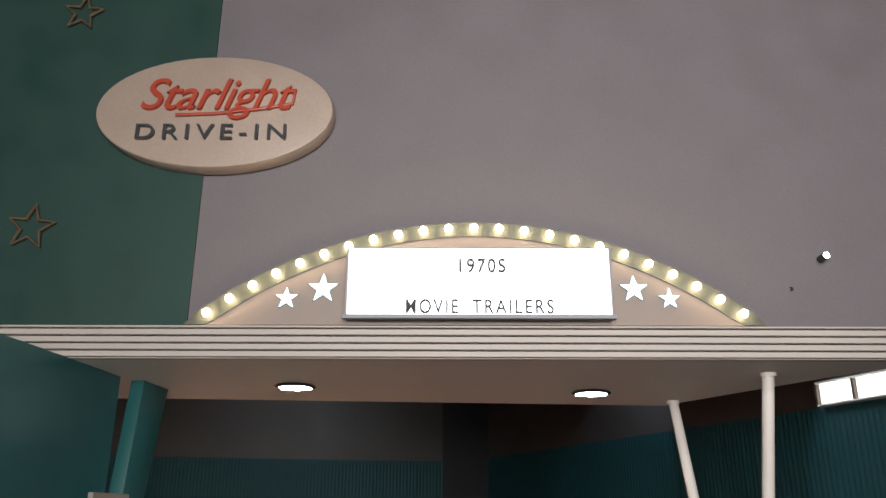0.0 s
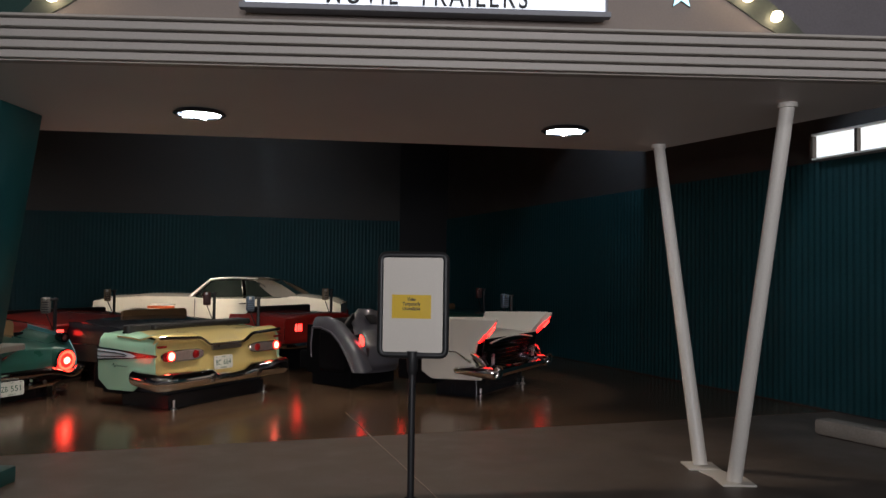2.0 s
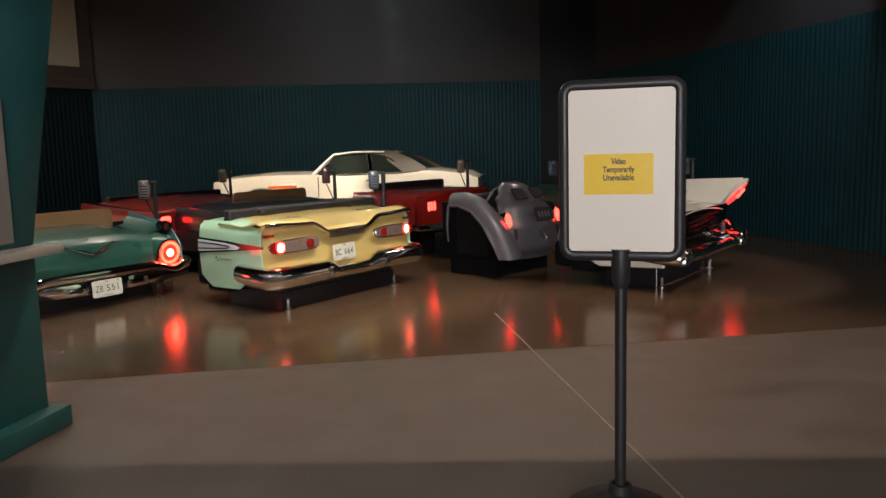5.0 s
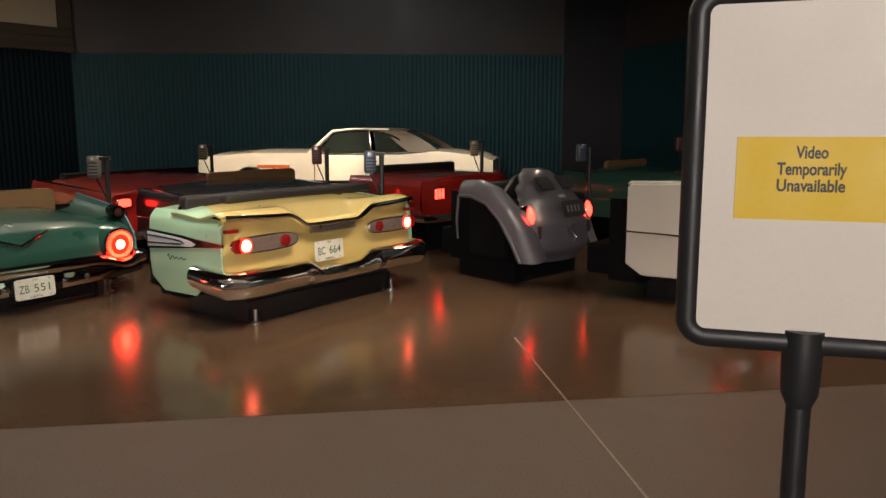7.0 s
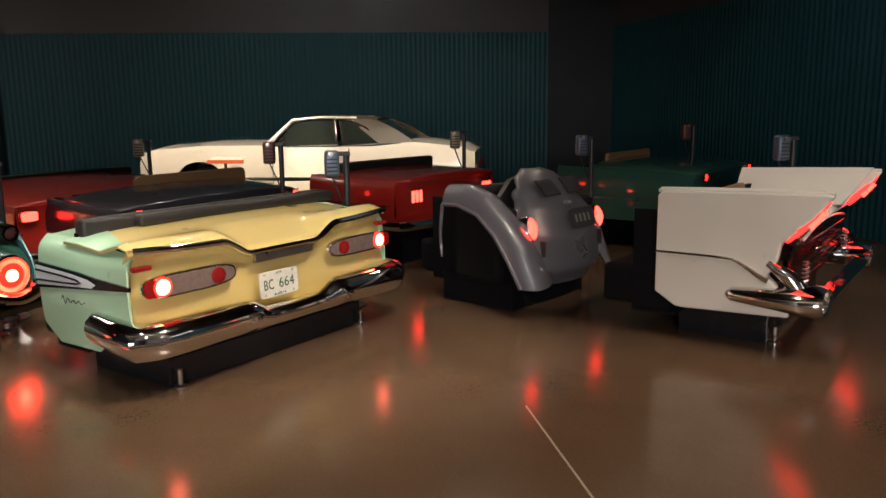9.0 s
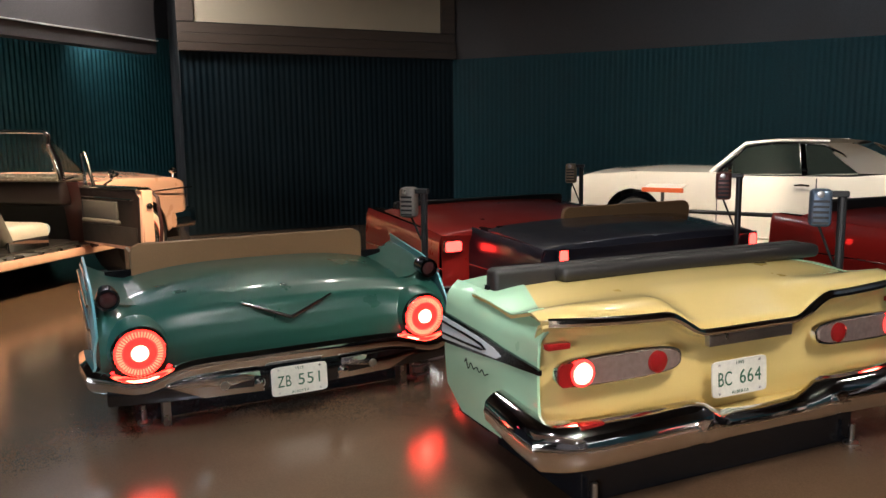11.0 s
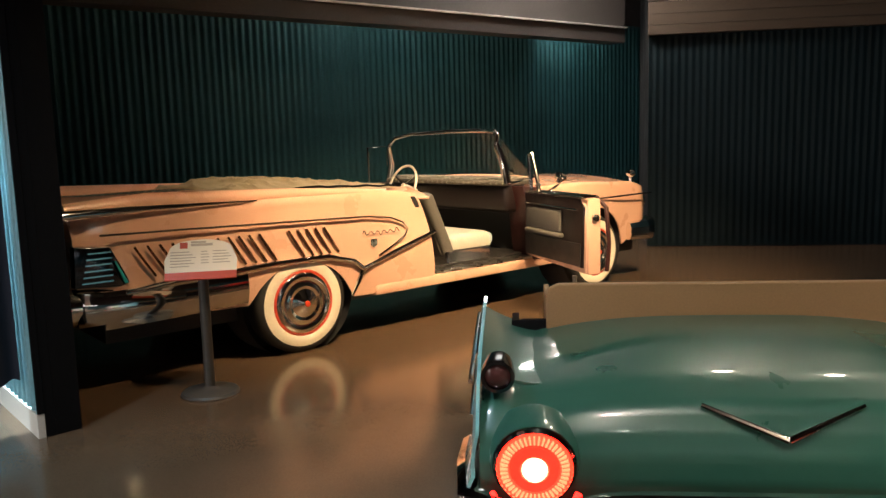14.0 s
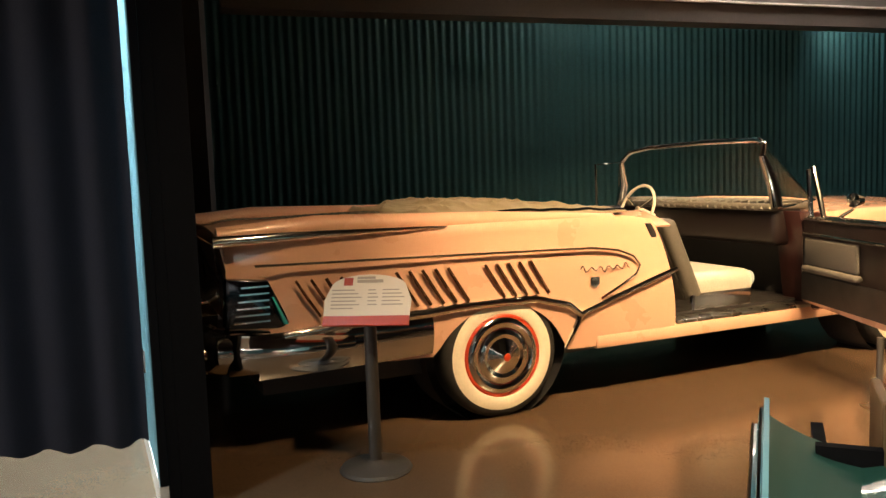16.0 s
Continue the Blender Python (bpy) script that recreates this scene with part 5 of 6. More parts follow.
    for s in (-1, 1):
        part("headlamp", lathe([(0.12, -0.1), (0.13, 0.02), (0.11, 0.03), (0, 0.05)], 24, pose(s * 0.72, 4.2, 0.78, -90, 0, 0)), M_CHROME, root, "headlamp")
        part("gun_sight", lathe([(0.0, 0.05), (0.025, 0.04), (0.04, 0.0), (0.03, -0.05), (0, -0.07)], 18, pose(s * 0.86, 3.95, 1.07, 90, 0, 0)), M_CHROME, root, "chrome fender ornament")
        part("ornament_stem", tube([(s * 0.86, 3.95, 0.98), (s * 0.86, 3.95, 1.05)], 0.014, 8), M_CHROME, root)
        wheel(root, s * 0.995, 0.0, s)
        wheel(root, s * 0.995, 3.22, s)
        for y in (0, 3.22):
            part("wheel_well", lathe([(0.0, 0), (0.44, 0), (0.44, 0.32)], 28, pose(s * 0.62, y, 0.40, 0, 90 * s, 0)), M_BLACK, root)
    part("underbody", box(-0.85, -1.4, 0.28, 0.85, 4.0, 0.40), M_BLACK, root, smooth=False)
    # cabin
    part("cabin_floor", box(-0.92, 0.3, 0.395, 0.86, 2.6, 0.44), M_VINYL, root, smooth=False)
    part("far_door_lining", box(-0.95, 1.0, 0.42, -0.90, 2.5, 1.04, 0.01), M_MAROON_DARK, root, "dark maroon lining of the far door", smooth=False)
    part("dashboard", box(-0.86, 2.15, 0.80, 0.86, 2.42, 1.06, 0.05, 3), M_MAROON_DARK, root, "dark dashboard")
    part("dash_pad", box(-0.86, 2.12, 1.04, 0.86, 2.5, 1.09, 0.02, 3), M_SEAT_DULL, root, "ribbed pale dash pad")
    for i in range(24):
        part("pad_rib", tube([(-0.84 + i * 0.073, 2.115, 1.05), (-0.84 + i * 0.073, 2.16, 1.10), (-0.84 + i * 0.073, 2.4, 1.10)], 0.012, 6), M_SEAT_DULL, root)
    part("firewall", box(-0.86, 2.4, 0.42, 0.80, 2.46, 1.0), M_BLACK, root, smooth=False)
    # front bench: cushion and leaning back
    bk = bmesh.new()
    box(-0.80, -0.055, 0.0, 0.86, 0.055, 0.62, 0.045, 3, m=pose(0, 1.52, 0.46, 24, 0, 0), bm=bk)
    seat = part("seat_back", bk, M_VINYL_GREY, root, "grey leather front seat back")
    for i in range(9):
        part("pleat", box(-0.74 + i * 0.175, -0.066, 0.06, -0.60 + i * 0.175, -0.04, 0.56, 0.02, 2, m=pose(0, 1.52, 0.46, 24, 0, 0)), M_VINYL_GREY, seat)
    part("seat_cushion", box(-0.80, 1.47, 0.49, 0.85, 1.99, 0.67, 0.07, 4), M_SEAT, root, "pale silver leather seat cushion")
    part("seat_roll", tube([(-0.78, 1.95, 0.60), (0.82, 1.95, 0.60)], 0.055, 14), M_SEAT_BLUE, root, "blue-grey seat edge")
    part("seat_base", box(-0.78, 1.44, 0.42, 0.86, 1.95, 0.55, 0.02), M_CHROME, root, "chrome trimmed seat base", smooth=False)
    # rear seat and folded top
    part("rear_seat", box(-0.8, 0.35, 0.42, 0.8, 1.1, 0.86, 0.06, 3), M_VINYL_GREY, root)
    noise.seed_set(3)

    def hood_fold(u, v):
        x = (u * 2 - 1) * 0.80
        y = -0.40 + v * 1.42 + 0.05 * noise.noise(Vector((x * 3, v * 4, 7)))
        rim = min(1, 6 * min(u, 1 - u)) ** 0.5
        h = 1.105 + rim * ease([(0, 0.0), (0.06, 0.06), (0.3, 0.085), (0.55, 0.075), (0.7, 0.05), (1, 0.0)], v)
        fold = 1 - 2 * abs(noise.noise(Vector((x * 1.6 + 0.4 * y, y * 6 + 1.2 * noise.noise(Vector((x * 2.5, y * 2, 1))), 0.3))))
        crease = 1 - 2 * abs(noise.noise(Vector((x * 5, y * 13, 4))))
        return (x, y, h + rim * (0.032 * fold ** 2 - 0.02 + 0.010 * crease ** 3))
    skin("folded_top", hood_fold, 60, 90, M_CANVAS, root, "crumpled tan canvas folded roof")
    part("top_edge", tube([hood_fold(1.0 - 0.02, i / 20) for i in range(21)], 0.012, 8), M_CHROME_DARK, root)
    # windscreen: wrap-round frame, glass
    base = [(-0.86, 2.16, 1.06), (-0.84, 2.40, 1.08), (-0.72, 2.66, 1.09), (-0.4, 2.80, 1.10), (0, 2.84, 1.10), (0.4, 2.80, 1.10), (0.72, 2.66, 1.09), (0.84, 2.40, 1.08), (0.86, 2.16, 1.06)]
    head = [(-0.78, 2.18, 1.38), (-0.74, 2.24, 1.46), (-0.60, 2.34, 1.495), (-0.3, 2.41, 1.505), (0, 2.43, 1.51), (0.3, 2.41, 1.505), (0.60, 2.34, 1.495), (0.74, 2.24, 1.46), (0.78, 2.18, 1.38)]
    head = [(x, y - 0.07, z + 0.03) for x, y, z in head]
    part("windscreen_frame", tube(head, 0.020, 10), M_CHROME, root, "chrome windscreen header")
    part("windscreen_base", tube(base, 0.014, 8), M_CHROME, root)
    for s in (0, -1):
        part("screen_pillar", tube([base[s], ((base[s][0] + head[s][0]) / 2, 2.165, 1.22), head[s]], [0.042, 0.038, 0.026], 10), M_CHROME, root, "chrome windscreen pillar")

    def pane(u, v):
        k = u * 8
        i = min(int(k), 7)
        t = k - i
        b = Vector(base[i]).lerp(Vector(base[i + 1]), t)
        return tuple(b.lerp(Vector(head[i]).lerp(Vector(head[i + 1]), t), v))
    skin("windscreen", pane, 32, 8, M_GLASS, root, "clear wrap-round windscreen", 0.004).visible_shadow = False
    part("steering_wheel", tube([tuple(pose(-0.40, 1.98, 1.03, 68, 0, 0) @ Vector((0.20 * math.cos(a), 0.20 * math.sin(a), 0))) for a in [2 * math.pi * i / 36 for i in range(36)]], 0.012, 10, closed=True), M_CREAM, root, "cream steering wheel rim")
    part("steering_column", tube([(-0.40, 1.98, 1.03), (-0.40, 2.25, 0.92)], 0.025, 10), M_CREAM, root)
    for a in (0, 120, 240):
        part("steering_spoke", tube([(-0.40, 1.99, 1.025), tuple(pose(-0.40, 1.98, 1.03, 68, 0, 0) @ Vector((0.19 * math.cos(radians(a + 30)), 0.19 * math.sin(radians(a + 30)), 0)))], 0.008, 6), M_CHROME, root)
    # far vent window standing on the far door
    part("vent_frame", tube([(-0.92, 1.95, 1.05), (-0.90, 1.93, 1.40), (-0.88, 2.16, 1.41), (-0.90, 2.18, 1.06)], 0.010, 8), M_CHROME, root, "chrome vent window frame")
    # open passenger door, hinged at the front jamb
    door = part("door", DOOR_SHELL(), M_PINK, root, "open passenger door seen from its lining")
    door.matrix_local = DOOR_POSE
    bm = prism([(0.04, 0.10), (1.16, 0.08), (1.18, 0.60), (1.10, 0.665), (0.04, 0.665)], 0, 0.02, pose(0, -0.065, 0.31, 90, 0, 0), 0.006)
    part("door_lining", bm, M_MAROON_DARK, door, "dark maroon door lining")
    part("door_pocket", box(0.12, -0.115, 0.66, 0.80, -0.08, 0.86, 0.02, 3), M_SEAT_DULL, door, "grey padded door panel")
    part("arm_rest", box(0.15, -0.15, 0.62, 0.85, -0.09, 0.665, 0.02, 3), M_SEAT_DULL, door)
    part("door_trim", tube([(0.10, -0.10, 0.885), (1.10, -0.10, 0.885)], 0.012, 8), M_CHROME, door, "chrome strip on the lining")
    part("kick_panel", box(0.06, -0.10, 0.40, 1.14, -0.088, 0.60, 0.004), M_VINYL, door, "glossy black lower lining", smooth=False)
    part("door_edge", box(1.175, -0.06, 0.34, 1.205, 0.05, 0.98, 0.012), M_PINK, door, "pink door edge")
    part("door_seal", tube([(1.21, 0.10, 0.36), (1.225, 0.11, 0.6), (1.20, 0.10, 0.9), (1.12, 0.06, 0.985), (0.6, 0.03, 0.99)], 0.018, 8), M_MAROON, door, "maroon rubber seal")
    part("door_catch", lathe([(0.03, 0), (0.03, 0.02), (0.012, 0.03), (0, 0.03)], 16, pose(1.205, 0.0, 0.82, 0, 90, 0)), M_STEEL, door, "steel latch")
    part("door_top", box(0.02, -0.09, 0.975, 1.18, 0.03, 1.01, 0.012), M_CHROME, door, "chrome door top", smooth=False)
    part("vent_window", tube([(0.02, -0.02, 1.0), (-0.02, -0.02, 1.34), (0.05, -0.02, 1.36), (0.20, -0.02, 1.0)], 0.018, 8), M_CHROME, door, "chrome vent window frame")
    part("mirror", lathe([(0.0, -0.07), (0.05, -0.05), (0.075, 0.0), (0.066, 0.006), (0.0, 0.002)], 24, pose(0.30, 0.12, 1.12, 90, 0, 0) @ Matrix.Diagonal((1.1, 0.75, 1, 1))), M_CHROME, door, "chrome door mirror")
    part("mirror_arm", tube([(0.30, 0.03, 1.0), (0.30, 0.12, 1.06)], 0.012, 8), M_CHROME, door)


def DOOR_SHELL():
    return prism([(0.0, 0.08), (1.18, 0.05), (1.205, 0.40), (1.19, 0.63), (1.12, 0.69), (0, 0.68)], -0.05, 0.075, pose(0, 0, 0.29, 90, 0, 0), 0.02)


M_LOUVRE = material("bronze_louvre", (0.16, 0.075, 0.04), 0.25, 0.7, vary=0.1, scale=9)
M_MAROON = material("maroon_paint", (0.035, 0.010, 0.009), 0.35, vary=0.15, scale=6)
M_MAROON_DARK = material("dark_maroon_vinyl", (0.011, 0.006, 0.006), 0.4, vary=0.2, scale=9, fine=120, bump=0.08)
M_VINYL_GREY = material("grey_leather", (0.11, 0.10, 0.085), 0.42, vary=0.15, scale=9, fine=90, bump=0.1)
M_SEAT_BLUE = material("blue_grey_leather", (0.36, 0.46, 0.50), 0.4, vary=0.12, scale=9)
M_SEAT_DULL = material("dull_grey_cloth", (0.13, 0.115, 0.095), 0.7, vary=0.2, scale=8, fine=130, bump=0.1)
M_TEAL_LENS = material("turquoise_lens", (0.03, 0.42, 0.45), 0.15, vary=0, bump=0, coat=0.5)
PINK_POSE = pose(-7.80 - math.cos(radians(24)), 9.11 - math.sin(radians(24)), 0, 0, 0, 24)
DOOR_POSE = pose(0.99, 2.34, 0.10, 0, 0, -21) @ Matrix.Diagonal((0.88, 1, 0.9, 1))
white_coupe()
pink_convertible()
# draw the tail overhang in a little
for ob in list(bpy.data.objects):
    if ob.type == "MESH" and ob.parent and ob.parent.name == "convertible_car":
        for v in ob.data.vertices:
            if v.co.y < -1.0:
                v.co.y = -1.0 + (v.co.y + 1.0) * 0.72
# ---- entrance: canopy, marquee, booth ----
MQ, MQ_LEN = wall_frame((-4.6, 5.96), (4.6, 6.52))     # front line of the canopy
MQ0 = MQ @ pose(4.607, 0, 0)                            # x measured from the middle, y into the hall


def canopy():
    root = empty("entrance_canopy", MQ0, "cream painted flat entrance canopy with a stepped fascia", "canopy")
    # slab
    part("slab", prism([(-4.2, 0.10), (3.6, 0.10), (2.36, 2.66), (-2.75, 2.22), (-4.2, 2.22)], 2.60, 2.79), M_SOFFIT, root, "cream soffit of the canopy", smooth=False)
    # stepped fascia: four mouldings
    for i in range(4):
        part("fascia_board", box(-4.6, -0.03 * i - 0.02, 2.605 + i * 0.048, 4.6, 0.10, 2.605 + (i + 1) * 0.048 - 0.007, 0.005), M_CANOPY, root, "stepped fascia board", smooth=False)
    part("fascia_back", box(-4.6, 0.03, 2.60, 4.6, 0.10, 2.80), M_CANOPY, root, smooth=False)
    part("fascia_top", box(-4.6, -0.14, 2.796, 4.6, 0.10, 2.81, 0.004), M_CANOPY, root, smooth=False)


canopy()


def marquee():
    root = empty("marquee_sign", MQ0 @ pose(0.28, -0.05, 2.835), "arched marquee sign edged with glowing bulbs", "sign")
    half, rise = 2.15, 0.805
    n = 48

    def rim(a, grow=0.0):
        x = -half + 2 * half * a
        k = 1 - (x / half) ** 2
        return x, rise * (k * 0.82 + 0.18 * k ** 0.5 if k > 0 else 0) - grow * 1.0
    outer = [rim(i / n) for i in range(n + 1)]
    inner = [(x * 0.965, max(0.0, z - 0.115)) for x, z in outer]
    board = [(x, z) for x, z in outer]
    part("arch_board", prism(board, -0.05, 0.0, pose(0, 0, 0, 90, 0, 0)), M_MARQ, root, "warm grey arched backboard", smooth=False)
    # teal band
    bm = bmesh.new()
    va = [(bm.verts.new((x, -0.012, z)), bm.verts.new((xi, -0.012, zi)), bm.verts.new((x, 0.02, z + 0.004)), bm.verts.new((xi, 0.02, zi))) for (x, z), (xi, zi) in zip(outer, inner)]
    for p, q in zip(va, va[1:]):
        bm.faces.new((p[0], q[0], q[1], p[1]))
        bm.faces.new((p[0], p[2], q[2], q[0]))
        bm.faces.new((p[1], q[1], q[3], p[3]))
    part("bulb_band", bm, M_BANDTEAL, root, "teal band that carries the bulbs", smooth=False)
    # 23 bulbs evenly along the band
    pts = [((a[0] + b[0]) / 2, (a[1] + b[1]) / 2) for a, b in zip(outer, inner)]
    lens = [0]
    for a, b in zip(pts, pts[1:]):
        lens.append(lens[-1] + math.hypot(b[0] - a[0], b[1] - a[1]))
    glass = lathe([(0.0, 0.0), (0.018, 0.0), (0.020, 0.01), (0.029, 0.028), (0.031, 0.042), (0.026, 0.058), (0.012, 0.068), (0, 0.071)], 16)
    gm = bpy.data.meshes.new("bulb")
    glass.to_mesh(gm), glass.free()
    gm.materials.append(M_BULB)
    gm.polygons.foreach_set("use_smooth", [True] * len(gm.polygons))
    for k in range(23):
        t = lens[-1] * (0.035 + 0.93 * k / 22)
        i = max(j for j in range(len(lens)) if lens[j] <= t)
        i = min(i, len(lens) - 2)
        f = (t - lens[i]) / (lens[i + 1] - lens[i])
        x, z = (pts[i][j] + (pts[i + 1][j] - pts[i][j]) * f for j in (0, 1))
        ob = new("bulb", gm)
        ob.parent = root
        ob.matrix_local = pose(x, -0.012, z, 90, 0, 0)
        if k == 0:
            ob["label"] = "round glowing warm bulb"
    # light box
    face = part("light_box", box(-0.95, -0.13, 0.03, 1.01, -0.012, 0.565, 0.008), M_STEELPAINT, root, "shallow box behind the lit face", smooth=False)
    part("lit_face", box(-0.93, -0.138, 0.05, 0.99, -0.131, 0.55), M_SIGNLIT, face, "white glowing sign face", smooth=False)
    part("box_ledge", box(-0.96, -0.155, 0.015, 1.02, -0.10, 0.045, 0.004), M_STEELPAINT, face, smooth=False)
    lettering("letters", "1970S", M_LETTER, pose(0.045, -0.143, 0.41, 90, 0, 0), 0.15, 0.004, face, 1.25, "slim dark letters", fit_width=0.34, bold=0.002)
    for word, x, wide in (("MOVIE", -0.315, 0.38), ("TRAILERS", 0.275, 0.59)):
        lettering("letters", word, M_LETTER, pose(x, -0.143, 0.10, 90, 0, 0), 0.15, 0.004, face, 1.25, "slim dark letters", fit_width=wide, bold=0.0012)
    for x, z, r in ((-1.13, 0.275, 0.115), (-1.40, 0.20, 0.085), (1.19, 0.275, 0.105), (1.45, 0.20, 0.08)):
        pt = [((r if i % 2 == 0 else r * 0.40) * math.sin(math.pi * i / 5), (r if i % 2 == 0 else r * 0.40) * math.cos(math.pi * i / 5)) for i in range(10)]
        rim_ob = part("star", prism([(a * 1.08, b * 1.08) for a, b in pt], 0, 0.012, pose(x, -0.001, z, 90, 0, 0)), M_BANDTEAL, root, "teal edged lit star", smooth=False)
        part("star_face", prism(pt, 0.012, 0.016, pose(x, -0.001, z, 90, 0, 0)), M_STARLIT, rim_ob, "pale blue glowing star", smooth=False)


M_MARQ = material("warm_grey_board", (0.30, 0.25, 0.22), 0.6, vary=0.08, scale=3, fine=90, bump=0.03)
# teal lightened and warmed, the bulbs' glow painted into it
M_BANDTEAL = material("band_teal_warmed", (0.10, 0.11, 0.085), 0.5, vary=0.1, scale=5)
M_STEELPAINT = material("grey_painted_steel", (0.30, 0.30, 0.33), 0.5, vary=0.1, scale=5)
M_LETTER = material("grey_black_letters", (0.02, 0.02, 0.025), 0.5, vary=0, bump=0)
marquee()


def star_lamp(x, y):
    root = empty("ceiling_lamp", pose(x, y, 2.60), "recessed star-shaped lit lamp in the canopy soffit", "lamp", "canopy lamps")
    part("trim_ring", lathe([(0.17, 0.0), (0.185, -0.018), (0.165, -0.03), (0.15, -0.024), (0.145, 0.0)], 40), M_CHROME_DARK, root, "dark metal trim ring")
    pt = [((0.145 if i % 2 == 0 else 0.065) * math.sin(math.pi * i / 5), (0.145 if i % 2 == 0 else 0.065) * math.cos(math.pi * i / 5)) for i in range(10)]
    part("lit_star", prism(pt, -0.034, -0.004), M_DOWNLIT, root, "glowing white star lens", smooth=False)
    part("lamp_plate", lathe([(0.0, -0.003), (0.15, -0.003), (0.15, -0.008), (0.0, -0.008)], 32), M_PLASTIC, root, smooth=False)


star_lamp(-1.36, 7.48)
star_lamp(1.32, 7.98)


def canopy_post(foot, head, name="canopy_post"):
    root = empty(name, pose(*foot), "white painted raking steel canopy post on a floor plate", "post", "canopy posts")
    h = Vector(head) - Vector(foot)
    part("tube", tube([(0, 0, 0.012), tuple(h * 0.25), tuple(h * 0.5), tuple(h)], [0.054, 0.052, 0.050, 0.047], 24), M_WHITE, root, "white painted steel tube")
    part("foot_plate", box(-0.12, -0.12, 0, 0.12, 0.12, 0.014, 0.004), M_WHITE, root, "white square foot plate", smooth=False)
    part("collar", lathe([(0.047, -0.03), (0.062, -0.03), (0.062, 0.0), (0.047, 0.0)], 24, pose(*h)), M_WHITE, root)


canopy_post((2.40, 8.08, 0), (2.22, 8.68, 2.60))
canopy_post((2.50, 7.63, 0), (2.63, 7.03, 2.60))
tagged(mesh_object("floor_plate", box(-0.09, -0.02, 0, 0.09, 0.20, 0.010, m=pose(2.48, 7.76, 0, 0, 0, 15)), M_WHITE), "white steel plate joining two post feet", "plate")

# upper facade above the canopy
w = plain("wall_facade", box(-1.9, 0.12, 2.86, 4.6, 0.3, 7.4, m=MQ0), M_WALL_GREY, "dark grey-violet wall above the canopy", "wall")
w = plain("wall_facade_green", box(-6.0, 0.10, 2.86, -1.9, 0.3, 7.4, m=MQ0), M_WALL_GREEN, "dark green wall above the booth", "wall")


def oval_sign():
    root = empty("oval_sign", MQ0 @ pose(-1.81, 0.10, 4.60), "cream oval sign with red script and dark lettering", "sign")
    part("oval_board", prism(ellipse(0.96, 0.50, 64), 0, 0.17, pose(0, 0, 0, 90, 0, 0), 0.015), M_SIGN_DIM, root, "thick cream painted oval board")
    lettering("script", "Starlight", M_RED_SIGN, pose(0.0, -0.185, 0.12, 90, 0, 0), 0.40, 0.02, root, 0.95, "raised red script letters", 0.35, fit_width=1.25)
    part("script_swash", tube([(-0.3, -0.19, -0.05), (0.0, -0.19, -0.04), (0.35, -0.19, 0.0), (0.64, -0.19, 0.05), (0.65, -0.19, 0.17)], 0.014, 8), M_RED_SIGN, root)
    lettering("capitals", "DRIVE-IN", M_INK_SIGN, pose(0.0, -0.185, -0.21, 90, 0, 0), 0.19, 0.02, root, 1.35, "raised dark capital letters", fit_width=1.20)


M_RED_SIGN = material("red_sign_letters", (0.42, 0.06, 0.03), 0.4, vary=0.1, scale=8)
M_INK_SIGN = material("dark_sign_letters", (0.05, 0.055, 0.06), 0.35, vary=0.1, scale=8)
oval_sign()


def star_outline(x, z, r):
    root = empty("star_ornament", MQ0 @ pose(x, 0.10, z), "open star outline of thin copper tube on the wall", "ornament", "wall stars")
    pts = [((r if i % 2 == 0 else r * 0.42) * math.sin(math.pi * i / 5 + 0.1), -0.04, (r if i % 2 == 0 else r * 0.42) * math.cos(math.pi * i / 5 + 0.1)) for i in range(10)]
    part("tube", tube(pts, 0.013, 8, closed=True), M_COPPER, root)
    for i in (1, 5, 9):
        part("peg", tube([pts[i], (pts[i][0], 0.0, pts[i][2])], 0.006, 6), M_COPPER, root)


M_COPPER = material("copper_tube", (0.55, 0.36, 0.22), 0.35, 0.8, vary=0.1, scale=9)
star_outline(-3.20, 3.64, 0.19)
star_outline(-3.08, 5.62, 0.17)


# ticket booth with a raking teal side
def booth():
    root = empty("ticket_booth", pose(-2.6, 7.25, 0), "teal painted ticket booth with a pale counter", "booth")
    part("side_panel", prism([(-2.4, 0.1), (0.0, 0.1), (0.0, 0.92), (-2.4, 0.92)], -0.6, 0.0, RIGHT @ pose(0, 0, 0), 0.004), M_BOOTH, root, "teal painted booth front")
    part("skirting", prism([(-2.45, 0.0), (0.06, 0.0), (0.06, 0.11), (-2.45, 0.11)], -0.62, 0.09, RIGHT, 0.012), M_BOOTH, root, "thick teal skirting")
    part("counter", box(-0.62, -2.45, 0.90, 0.13, 0.06, 0.945, 0.012), M_CREAM, root, "pale counter shelf with rounded edge")
    part("upper_post", prism([(-0.35, 0.945), (0.0, 0.945), (0.42, 2.60), (-0.1, 2.60)], -0.12, 0.0, RIGHT, 0.006), M_BOOTH, root, "raking teal corner panel")
    part("notice_panel", box(-0.03, -0.75, 0.97, 0.012, -0.14, 1.66, 0.006), M_PANEL, root, "pale notice board", smooth=False)
    part("upper_wall", box(-0.5, -2.4, 0.945, -0.12, -0.3, 2.60), M_BOOTH, root, "teal painted booth wall", smooth=False)


booth()


